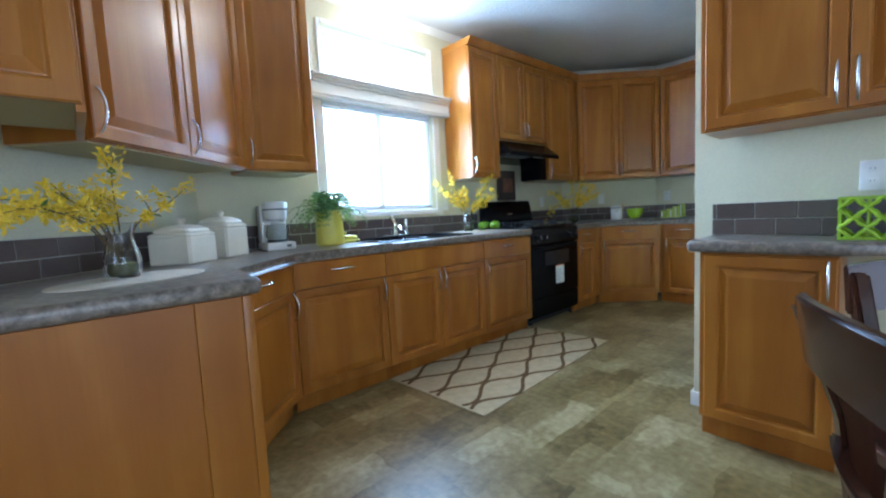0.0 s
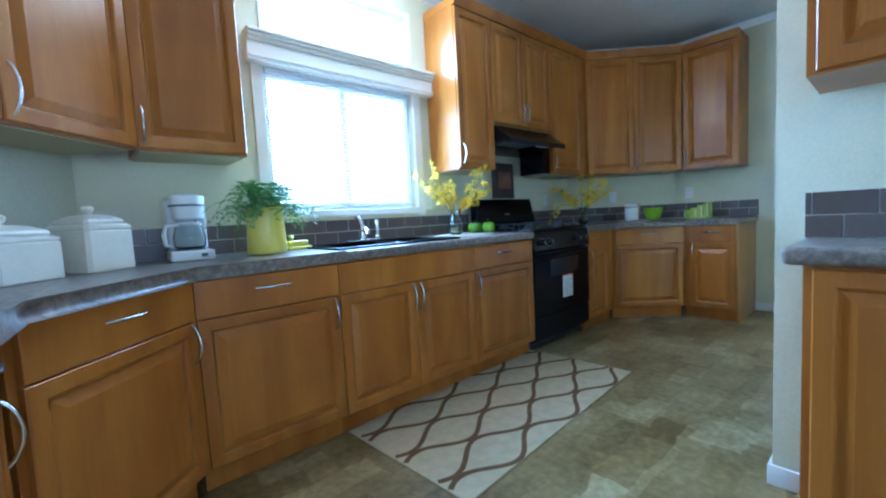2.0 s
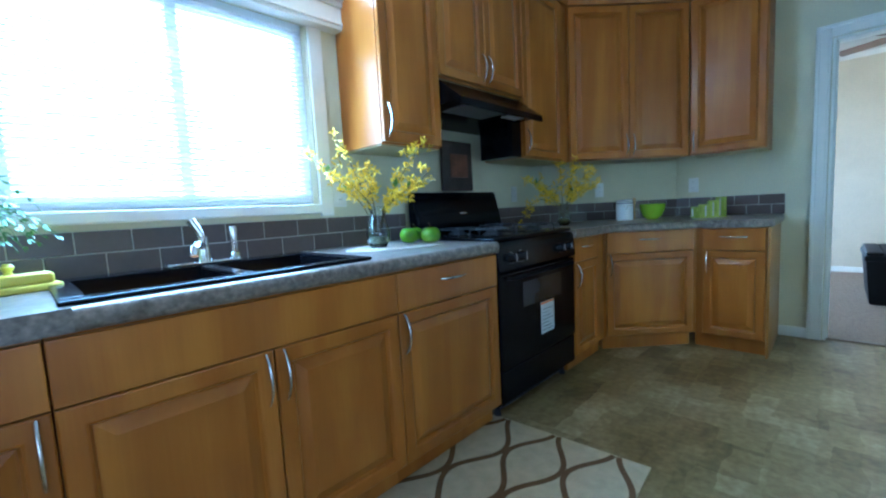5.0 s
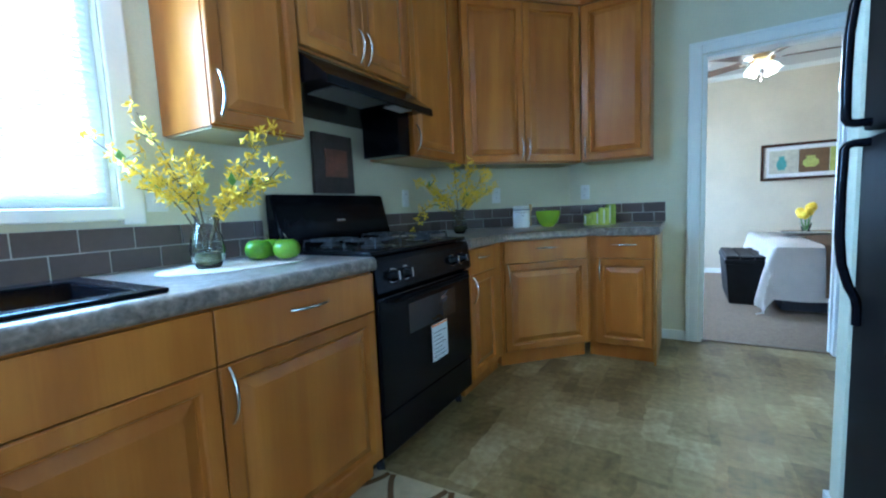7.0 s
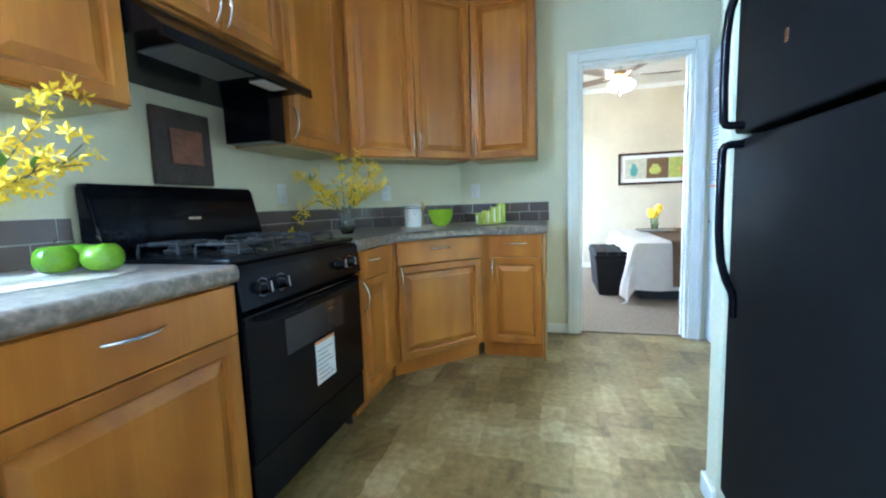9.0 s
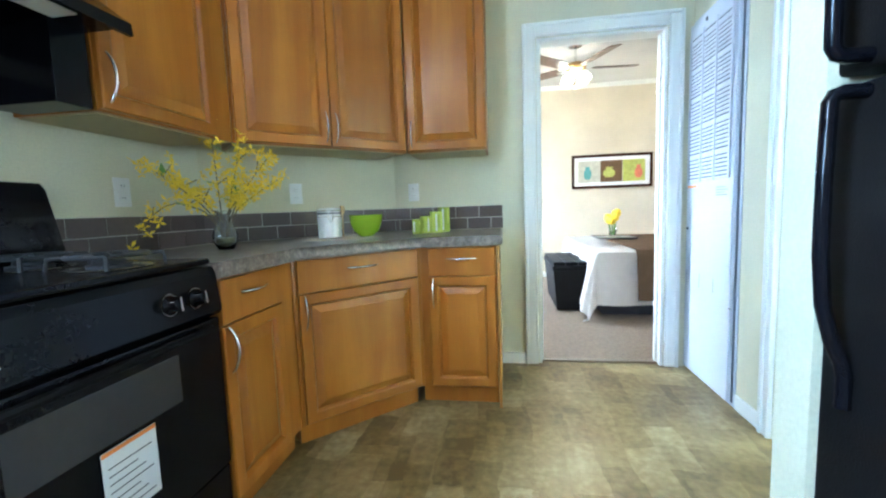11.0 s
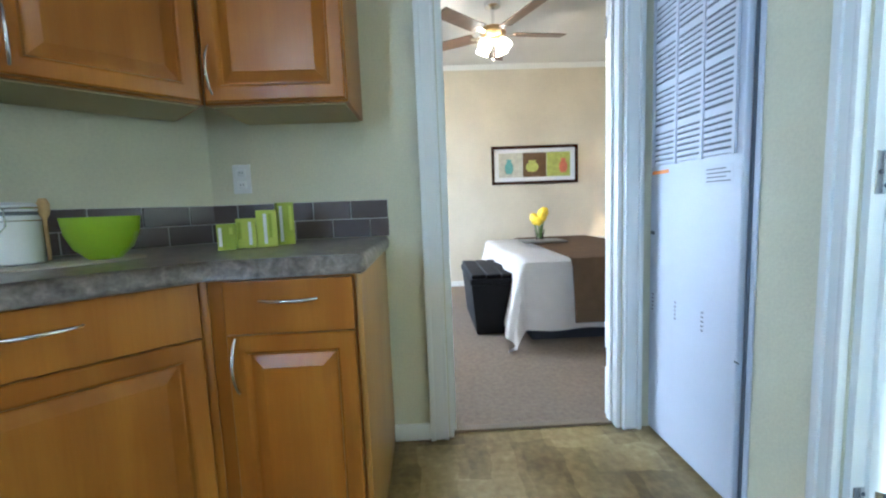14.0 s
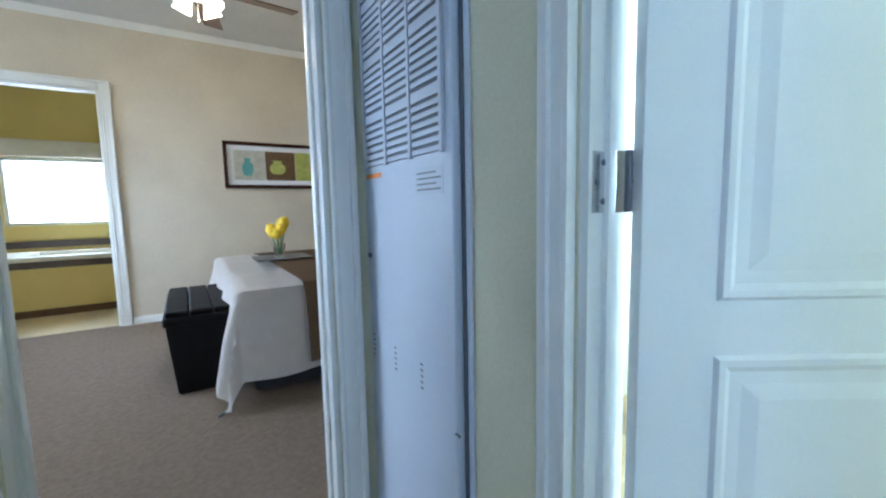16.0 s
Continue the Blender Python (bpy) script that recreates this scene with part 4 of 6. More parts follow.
# ---------------------------------------------------------------- sink and tap
s = thing("kitchen_sink", pose(2.17, 2.40, 0.9), "black drop-in double bowl kitchen sink", "sink")
SW, SD = 0.81, 0.52
bm = bmesh.new()
for q in ((0, SW, 0, 0.05), (0, SW, SD - 0.09, SD), (0, 0.05, 0.0505, SD - 0.0905), (SW - 0.05, SW, 0.0505, SD - 0.0905), (SW / 2 - 0.02, SW / 2 + 0.02, 0.0505, SD - 0.0905)):
    box(bm, *q, 0.0005, 0.012, 0.004)
part("rim", bm, BLACK, s, "", None)
for x0, x1 in ((0.051, SW / 2 - 0.021), (SW / 2 + 0.021, SW - 0.051)):
    bm = bmesh.new()
    t = 0.004
    for q in ((x0, x0 + t, 0.051, SD - 0.091), (x1 - t, x1, 0.051, SD - 0.091), (x0 + t, x1 - t, 0.051, 0.051 + t), (x0 + t, x1 - t, SD - 0.091 - t, SD - 0.091)):
        box(bm, *q, -0.17, 0.004)
    box(bm, x0, x1, 0.051, SD - 0.091, -0.178, -0.171)
    part("bowl", bm, BLACK, s, "", None)
    part("drain", lathe(bmesh.new(), [(0.04, -0.1705), (0.04, -0.167), (0.02, -0.168)], 18, (x0 + x1) / 2, SD / 2), CHROME, s, "steel drain")
f = thing("kitchen_faucet", pose(2.585, 2.868, 0.912), "chrome kitchen faucet with a high spout", "faucet")
part("base_plate", boxed(-0.12, 0.12, -0.025, 0.025, 0.0005, 0.012, 0.006), CHROME, f)
part("body", lathe(bmesh.new(), [(0.026, 0.0125), (0.022, 0.03), (0.018, 0.09), (0.02, 0.1)], 18), CHROME, f)
part("spout", tube(bmesh.new(), [(0, -0.005, 0.06), (-0.02, -0.05, 0.075), (-0.05, -0.12, 0.078), (-0.075, -0.18, 0.068), (-0.08, -0.19, 0.045)], 0.012, 10), CHROME, f)
part("lever", tube(bmesh.new(), [(0.0, 0.002, 0.095), (-0.012, 0.006, 0.125), (-0.03, 0.012, 0.16)], 0.012, 10, True, 1.3), CHROME, f)
f = thing("sink_sprayer", pose(2.69, 2.868, 0.9245), "chrome pull-out sink sprayer", "sprayer")
part("collar", lathe(bmesh.new(), [(0.02, 0), (0.018, 0.012), (0.013, 0.02)], 16), CHROME, f)
part("wand", lathe(bmesh.new(), [(0.012, 0.0205), (0.014, 0.06), (0.017, 0.10), (0.014, 0.118)], 16), CHROME, f)

# ---------------------------------------------------------------- rug
g = thing("kitchen_rug", pose(2.205, 1.63, 0, 0, 0, 3.4), "cream kitchen rug with a brown trellis pattern on the vinyl floor", "rug")
RL, RW = 1.555, 0.785
part("rug_body", boxed(0, RL, 0, RW, 0.001, 0.009, 0.003), RUG_CREAM, g, "", None)
rows, PERIOD, AMP = 6, 0.50, 0.056


def strip(bm, pts, half, z0, z1):
    """A flat raised band along plan points, with its own thickness."""
    rings = []
    for k, (x, y) in enumerate(pts):
        ax, ay = pts[max(k - 1, 0)]
        bx, by = pts[min(k + 1, len(pts) - 1)]
        ln = math.hypot(bx - ax, by - ay)
        nx, ny = -(by - ay) / ln * half, (bx - ax) / ln * half
        rings.append([bm.verts.new(c) for c in ((x - nx, y - ny, z0), (x + nx, y + ny, z0), (x + nx, y + ny, z1), (x - nx, y - ny, z1))])
    for a, b in zip(rings, rings[1:]):
        for k in range(4):
            bm.faces.new((a[k], a[(k + 1) % 4], b[(k + 1) % 4], b[k]))
    bm.faces.new(rings[0][::-1]), bm.faces.new(rings[-1])
    return bm


for i in range(rows):
    yc = RW * (i + 0.5) / rows
    pts = [(0.01 + (RL - 0.02) * k / 96, yc + (-1) ** i * AMP * math.sin(2 * math.pi * (RL * k / 96) / PERIOD + 0.6)) for k in range(97)]
    part("trellis_line", strip(bmesh.new(), pts, 0.0115, 0.0085, 0.0105), RUG_BROWN, g, "brown woven line", None)


# ---------------------------------------------------------------- flowers
def blossoms(bm, rng, centre, n, spread, size):
    """Small four-petalled flowers round a point: each petal is a folded, pointed blade."""
    for _ in range(n):
        p = Vector(centre) + Vector((rng.gauss(0, spread), rng.gauss(0, spread), rng.gauss(0, spread)))
        axis = Vector((rng.uniform(-1, 1), rng.uniform(-1, 1), rng.uniform(-0.5, 1))).normalized()
        q = axis.to_track_quat("Z", "Y")
        turn = rng.uniform(0, 1.5)
        for k in range(4):
            a = turn + k * math.pi / 2 + rng.uniform(-0.35, 0.35)
            s = size * rng.uniform(0.7, 1.25)
            lift, fold = rng.uniform(0.05, 0.9) * s, 0.12 * s
            ca, sa = math.cos(a), math.sin(a)
            root, left, right, rib, tip = [bm.verts.new(p + q @ Vector((x * ca - y * sa, x * sa + y * ca, z))) for x, y, z in (
                (0, 0, 0), (s * 0.6, -s * 0.26, lift * 0.55 + fold), (s * 0.6, s * 0.26, lift * 0.55 + fold), (s * 0.62, 0, lift * 0.5), (s * 1.15, rng.uniform(-0.1, 0.1) * s, lift * 0.8))]
            bm.faces.new((root, left, rib)), bm.faces.new((left, tip, rib)), bm.faces.new((root, rib, right)), bm.faces.new((rib, tip, right))


def flower_vase(m, vase_prof, branches, seed, label, bloom=11, size=0.0225, water=0.05):
    """A glass vase with forsythia branches: (angle, reach, height, droop) each."""
    rng = random.Random(seed)
    v = thing("flower_vase", m, label, "vase", "vases of yellow forsythia")
    inner = [(max(0.002, r - 0.004), z + (0.006 if i == 0 else 0)) for i, (r, z) in enumerate(vase_prof)]
    part("glass", lathe(bmesh.new(), vase_prof + inner[::-1], 26, closed=False), GLASS, v, "clear glass vase", 60)
    rw = [(r - 0.006, z) for r, z in vase_prof if z <= water]
    part("filling", lathe(bmesh.new(), [(rw[0][0], 0.008)] + rw[1:] + [(rw[-1][0] * 0.9, water)], 20), WATER_BEADS, v, "pebbles and moss in the vase")
    top = vase_prof[-1][1]
    petals, leaves = bmesh.new(), bmesh.new()
    for ang, reach, high, droop in branches:
        ca, sa = math.cos(radians(ang)), math.sin(radians(ang))
        wood_bm, pts = bmesh.new(), []
        for i in range(11):
            a = i / 10
            d = reach * a ** 1.35
            z = 0.03 + (top - 0.03) * min(1, a * 3.2) + (high - top) * max(0, a - 0.3) / 0.7 - droop * max(0, a - 0.55) ** 2
            w = 0.012 * math.sin(5 * a + ang) * a
            pts.append(Vector((ca * d - sa * w, sa * d + ca * w, z)))
        tube(wood_bm, pts, 0.0032, 5, True, 0.4)
        for i in range(4, 11):
            blossoms(petals, rng, pts[i], rng.randint(max(1, bloom // 3), bloom // 2 + 1), 0.014, size)
        for i in (5, 8):
            twig = pts[i] + Vector((rng.uniform(-0.06, 0.06), rng.uniform(-0.06, 0.06), rng.uniform(0.0, 0.06)))
            tube(wood_bm, [pts[i], twig], 0.002, 4)
            blossoms(petals, rng, twig, bloom // 3, 0.012, size)
            q = Vector((rng.uniform(-1, 1), rng.uniform(-1, 1), rng.uniform(-0.2, 0.6))).normalized()
            side = q.cross(Vector((0, 0, 1))).normalized()
            vs = [leaves.verts.new(pts[i] + a) for a in (Vector((0, 0, 0)), q * 0.025 + side * 0.013, q * 0.07, q * 0.025 - side * 0.013)]
            leaves.faces.new(vs)
        part("branch", wood_bm, BRANCH, v, "thin brown branch")
    part("blossoms", petals, PETAL, v, "yellow forsythia blossoms", None)
    part("leaves", leaves, LEAF, v, "green leaves", None)
    return v


def oval_mat(name, x, y, z, a, b, turn, label):
    bm = bmesh.new()
    prof = [(0.0, 0.001), (1.0, 0.001), (1.0, 0.004), (0.97, 0.006), (0.0, 0.005)]
    rings = []
    for r, h in prof[1:4]:
        rings.append([bm.verts.new((a * r * math.cos(2 * math.pi * k / 48), b * r * math.sin(2 * math.pi * k / 48), h)) for k in range(48)])
    for p, q in zip(rings, rings[1:]):
        for k in range(48):
            bm.faces.new((p[k], p[(k + 1) % 48], q[(k + 1) % 48], q[k]))
    bm.faces.new(rings[0][::-1]), bm.faces.new(rings[-1])
    return whole(name, bm, DOILY, label, "mat", pose(x, y, z, 0, 0, turn))


oval_mat("oval_placemat", 0.84, 1.93, 0.9, 0.23, 0.16, 25, "off-white oval woven placemat under the flower vase")
VASE_A = [(0.045, 0.0), (0.052, 0.02), (0.055, 0.06), (0.045, 0.10), (0.036, 0.14), (0.042, 0.17), (0.05, 0.185)]
flower_vase(pose(0.82, 1.98, 0.907), VASE_A, [(80, 0.06, 0.42, 0), (215, 0.30, 0.27, 0.35), (200, 0.42, 0.34, 0.5), (40, 0.34, 0.30, -0.15), (170, 0.16, 0.3, 0.0), (225, 0.5, 0.3, 0.9), (120, 0.12, 0.3, 0.0)], 3,
            "clear glass vase of yellow forsythia on an oval mat")
oval_mat("oval_placemat", 3.35, 2.705, 0.9, 0.245, 0.155, -12, "off-white oval woven placemat under the vase and apples")
VASE_B = [(0.036, 0.0), (0.048, 0.025), (0.053, 0.06), (0.047, 0.10), (0.032, 0.14), (0.03, 0.16), (0.04, 0.185)]
flower_vase(pose(3.255, 2.72, 0.907), VASE_B, [(147, 0.15, 0.49, 0.0), (152, 0.27, 0.41, 0.0), (100, 0.05, 0.37, 0), (-33, 0.23, 0.47, 0.0), (-30, 0.25, 0.32, 0.2), (-38, 0.19, 0.28, 0.0), (170, 0.13, 0.31, 0.0)], 8,
            "clear glass vase of yellow forsythia beside green apples", 9)
VASE_C = [(0.03, 0.0), (0.046, 0.03), (0.05, 0.06), (0.04, 0.09), (0.022, 0.12), (0.026, 0.15), (0.034, 0.165)]
flower_vase(pose(4.90, 2.66, 0.9), VASE_C, [(129, 0.33, 0.25, 1.15), (133, 0.27, 0.36, 0.0), (122, 0.18, 0.31, 0.0), (95, 0.04, 0.55, 0), (-35, 0.1, 0.46, 0), (-51, 0.25, 0.31, 0.0), (-51, 0.19, 0.39, 0), (-65, 0.12, 0.27, 0.0)], 15,
            "clear glass vase of yellow forsythia in the worktop corner")


def apple(x, y, z, r, turn):
    a = thing("green_apple", pose(x, y, z, 0, 0, turn), "shiny green apple on the oval mat", "apple", "green apples")
    prof = []
    for i in range(15):
        t = math.pi * i / 14
        rr = r * (math.sin(t) ** 0.85) * (1.03 + 0.06 * math.cos(t))
        zz = r * 0.92 * (1 - math.cos(t)) - 0.012 * math.exp(-((t - math.pi) / 0.45) ** 2) + 0.006 * math.exp(-(t / 0.4) ** 2)
        prof.append((rr, zz))
    part("fruit", lathe(bmesh.new(), prof, 24), APPLE, a, "", 80)
    part("stem", tube(bmesh.new(), [(0, 0, 1.78 * r), (0.004, 0, 1.95 * r), (0.012, 0.002, 2.1 * r)], 0.002, 5), BRANCH, a, "thin brown stem")


apple(3.437, 2.715, 0.9065, 0.046, 0)
apple(3.483, 2.615, 0.9065, 0.046, 80)
apple(3.52, 2.77, 0.9065, 0.044, 200)


# ---------------------------------------------------------------- worktop things
def canister(x, y, turn, w, h, label):
    """A faceted cream jar with a stepped lid and a knob."""
    c = thing("ceramic_canister", pose(x, y, 0.9, 0, 0, turn), label, "canister", "cream canisters")

    def chamfered(rings):
        bm = bmesh.new()
        out = []
        for r, z in rings:
            k = r * 0.12
            pts = [(r, -r + k), (r, r - k), (r - k, r), (-r + k, r), (-r, r - k), (-r, -r + k), (-r + k, -r), (r - k, -r)]
            out.append([bm.verts.new((px, py, z)) for px, py in pts])
        for a, b in zip(out, out[1:]):
            for q in range(8):
                bm.faces.new((a[q], a[(q + 1) % 8], b[(q + 1) % 8], b[q]))
        bm.faces.new(out[0][::-1]), bm.faces.new(out[-1])
        return bm
    part("jar", chamfered([(w * 0.47, 0.0), (w * 0.5, 0.006), (w * 0.5, h * 0.84), (w * 0.48, h * 0.87), (w * 0.5, h * 0.9), (w * 0.5, h * 0.95), (w * 0.44, h)]), CREAM, c, "", 20)
    lid = part("lid", chamfered([(w * 0.40, h + 0.0005), (w * 0.42, h + 0.008), (w * 0.40, h + 0.016), (w * 0.24, h + 0.032), (w * 0.1, h + 0.036)]), CREAM, c, "", 20)
    part("knob", lathe(bmesh.new(), [(0.012, h + 0.0362), (0.009, h + 0.042), (0.017, h + 0.05), (0.019, h + 0.06), (0.012, h + 0.068)], 14), CREAM, lid)


canister(1.075, 2.43, 45, 0.20, 0.142, "low cream ceramic canister with a knobbed lid")
canister(1.285, 2.62, 40, 0.185, 0.175, "tall cream ceramic canister with a knobbed lid")

cm = thing("coffee_maker", pose(1.63, 2.80, 0.9, 0, 0, -4), "white drip coffee maker with a glass carafe", "coffee maker")
cm.scale = (1.0, 0.95, 0.92)
part("base", boxed(-0.085, 0.085, -0.12, 0.10, 0.0, 0.05, 0.012, 3), WHITE_PLASTIC, cm)
part("hot_plate", lathe(bmesh.new(), [(0.062, 0.0505), (0.062, 0.056), (0.055, 0.057)], 24, 0, -0.035), GREY_PLASTIC, cm)
part("switch", boxed(0.03, 0.055, -0.1235, -0.1195, 0.018, 0.034, 0.001), GREY_PLASTIC, cm, "dark power switch", None)
part("tower", boxed(-0.08, 0.08, 0.035, 0.1, 0.0505, 0.30, 0.012, 3), WHITE_PLASTIC, cm)
part("filter_basket", lathe(bmesh.new(), [(0.05, 0.195), (0.062, 0.205), (0.07, 0.30), (0.068, 0.312), (0.05, 0.318)], 24, 0, -0.035), WHITE_PLASTIC, cm)
part("basket_band", lathe(bmesh.new(), [(0.0705, 0.262), (0.0725, 0.264), (0.0725, 0.27), (0.071, 0.272)], 24, 0, -0.035, True), GREY_PLASTIC, cm, "grey band")
ca = part("carafe", lathe(bmesh.new(), [(0.05, 0.058), (0.062, 0.07), (0.066, 0.11), (0.055, 0.155), (0.05, 0.17), (0.047, 0.17), (0.052, 0.155), (0.063, 0.11), (0.059, 0.072), (0.048, 0.062)], 24, 0, -0.035), GLASS, cm, "clear glass carafe", 60)
part("carafe_lid", lathe(bmesh.new(), [(0.052, 0.1705), (0.054, 0.178), (0.04, 0.188), (0.01, 0.19)], 22, 0, -0.035), WHITE_PLASTIC, ca)
part("carafe_handle", tube(bmesh.new(), [(-0.045, -0.06, 0.175), (-0.09, -0.085, 0.172), (-0.10, -0.09, 0.13), (-0.095, -0.088, 0.08), (-0.075, -0.075, 0.075)], 0.009, 8), WHITE_PLASTIC, ca)

pit = thing("potted_fern", pose(1.94, 2.69, 0.9), "green fern in a yellow glazed pitcher", "plant")
part("pitcher", lathe(bmesh.new(), [(0.07, 0), (0.088, 0.006), (0.092, 0.02), (0.086, 0.12), (0.084, 0.20), (0.088, 0.222), (0.082, 0.226), (0.078, 0.2), (0.04, 0.19)], 30), YELLOW_GLAZE, pit)
part("crest", lathe(bmesh.new(), [(0.007, 0.0), (0.006, 0.003)], 10), BRANCH, pit, "small dark crest", 40, pose(-0.045, -0.076, 0.19, 90, 0, -30))
rng = random.Random(21)
for k in range(70):
    ang = rng.uniform(0, 2 * math.pi)
    reach, rise = rng.uniform(0.12, 0.30), rng.uniform(0.02, 0.17)
    bm = bmesh.new()
    ca_, sa_ = math.cos(ang), math.sin(ang)
    spine = [Vector((ca_ * reach * a, sa_ * reach * a * (0.75 if sa_ > 0 else 1), 0.2 + rise * math.sin(a * 2.1) - 0.10 * a ** 3)) for a in [i / 12 for i in range(13)]]
    tube(bm, spine, 0.0016, 4, True, 0.4)
    for i in range(2, 13):
        d = (spine[i] - spine[i - 1]).normalized()
        side = d.cross(Vector((0, 0, 1))).normalized()
        ln = 0.042 * math.sin(math.pi * min(0.97, i / 13 + 0.12)) + 0.008
        for sgn in (-1, 1):
            tip = spine[i] + side * sgn * ln + d * ln * 0.5 + Vector((0, 0, rng.uniform(-0.012, 0.008)))
            mid = (spine[i] + tip) / 2
            vs = [bm.verts.new(p) for p in (spine[i], mid + d * 0.008, tip, mid - d * 0.006)]
            bm.faces.new(vs)
    part("frond", bm, LEAF, pit, "", None)
dish = thing("butter_dish", pose(2.13, 2.80, 0.9, 0, 0, 8), "small yellow glazed dish with a knobbed lid", "dish")
part("dish", boxed(-0.07, 0.07, -0.04, 0.04, 0, 0.02, 0.008, 3), YELLOW_GLAZE, dish)
part("lid", boxed(-0.055, 0.055, -0.032, 0.032, 0.0205, 0.05, 0.01, 3), YELLOW_GLAZE, dish)
part("knob", lathe(bmesh.new(), [(0.01, 0.0505), (0.008, 0.058), (0.015, 0.07), (0.008, 0.08)], 12, -0.03), YELLOW_GLAZE, dish)

oval_mat("oval_placemat", 5.40, 2.33, 0.9, 0.21, 0.13, -45, "off-white oval placemat under the canister and bowl")
cn = thing("clamp_canister", pose(5.385, 2.405, 0.907, 0, 0, -60), "white ceramic clamp-lid canister with a wooden spoon", "canister")
cn.scale = (0.78, 0.78, 1.0)
part("jar", lathe(bmesh.new(), [(0.072, 0), (0.078, 0.005), (0.078, 0.118), (0.074, 0.125)], 30), WHITE_PLASTIC, cn)
part("seal", lathe(bmesh.new(), [(0.074, 0.1255), (0.078, 0.128), (0.078, 0.132), (0.074, 0.135)], 30), GREY_PLASTIC, cn, "dark rubber seal")
part("lid", lathe(bmesh.new(), [(0.075, 0.1355), (0.078, 0.138), (0.078, 0.152), (0.06, 0.158), (0.02, 0.16)], 30), WHITE_PLASTIC, cn)
part("lid_ring", lathe(bmesh.new(), [(0.0782, 0.142), (0.0796, 0.1445), (0.0782, 0.147)], 30, closed=True), CHROME, cn, "bright wire ring round the lid")
part("bail", tube(bmesh.new(), [(0.0795 * math.cos(a), 0.0795 * math.sin(a), 0.112) for a in [2 * math.pi * k / 32 for k in range(33)]], 0.0018, 5, False), CHROME, cn, "thin wire bail")
part("clamp", tube(bmesh.new(), [(-0.012, -0.079, 0.145), (-0.013, -0.086, 0.10), (0, -0.09, 0.085), (0.013, -0.086, 0.10), (0.012, -0.079, 0.145)], 0.003, 6), CHROME, cn, "chrome wire clamp")
part("spoon", lathe(bmesh.new(), [(0.006, 0.0), (0.006, 0.11), (0.016, 0.125), (0.018, 0.15), (0.01, 0.165)], 10), noisy("pale_wood", (0.5, 0.33, 0.14), 0.2, 20, 0.6, 0.2), cn, "wooden spoon", 40, pose(0.088, 0.0, 0.004, 0, 0, 0))
bw = whole("green_bowl", lathe(bmesh.new(), [(0.035, 0), (0.04, 0.004), (0.066, 0.03), (0.082, 0.07), (0.088, 0.115), (0.085, 0.115), (0.078, 0.07), (0.06, 0.034), (0.02, 0.012)], 32), LIME, "glossy lime green mixing bowl on the placemat", "bowl", pose(5.45, 2.225, 0.907))
for i, (x, y, w, d, h, mt) in enumerate(((5.66, 1.99, 0.055, 0.05, 0.085, OLIVE_CARD), (5.70, 1.945, 0.06, 0.05, 0.10, LIME_PALE), (5.72, 1.885, 0.065, 0.05, 0.125, LIME_PALE), (5.80, 1.85, 0.055, 0.06, 0.15, OLIVE_CARD))):
    b = thing("green_carton", pose(x, y, 0.9, 0, 0, -78 + 5 * i), "small green and white patterned carton on the worktop", "box", "green cartons")
    part("carton", boxed(-w / 2, w / 2, -d / 2, d / 2, 0, h, 0.002), mt, b, "", None)
    for k in range(3):
        part("print", boxed(-w / 2 + 0.006 + 0.016 * k, -w / 2 + 0.016 + 0.016 * k, -d / 2 - 0.001, -d / 2 - 0.0002, 0.012 + 0.02 * ((k + i) % 3), h - 0.012), (PAPER, OLIVE_CARD, LIME_PALE)[(k + i) % 3], b, "", None)

# art on the wall behind the range
a = thing("metal_wall_art", pose(4.105, 2.993, 1.33, 0, 0, 0), "square bronze metal wall art with a copper centre", "wall art")
bm = box(bmesh.new(), -0.14, 0.14, -0.022, 0, -0.155, 0.155, 0.006)
for v_ in bm.verts:
    v_.co.y += noise.noise(v_.co * 9) * 0.008 - 0.002
part("plate", bm, RUST_DARK, a)
part("inset", boxed(-0.07, 0.085, -0.034, -0.023, -0.07, 0.075, 0.004), COPPER, a, "rust-red copper square")


# outlets and switches
def outlet(m, label="white duplex wall outlet"):
    o = thing("wall_outlet", m, label, "outlet", "wall outlets")
    part("plate", boxed(-0.036, 0.036, -0.006, 0, -0.058, 0.058, 0.003), WHITE_PLASTIC, o)
    for z in (-0.024, 0.024):
        q = part("socket", boxed(-0.017, 0.017, -0.0085, -0.0062, z - 0.015, z + 0.015, 0.002), WHITE_PLASTIC, o)
        for x in (-0.006, 0.006):
            part("slot", boxed(x - 0.001, x + 0.001, -0.0092, -0.0086, z - 0.002, z + 0.006), INK, q, "dark slot", None)


outlet(pose(4.765, 2.999, 1.15))
outlet(pose(5.534, 2.665, 1.155, 0, 0, -45))
outlet(pose(5.999, 2.075, 1.155, 0, 0, -90))
outlet(pose(3.245, 2.999, 1.16))
outlet(pose(3.059, 0.29, 1.14, 0, 0, -90))

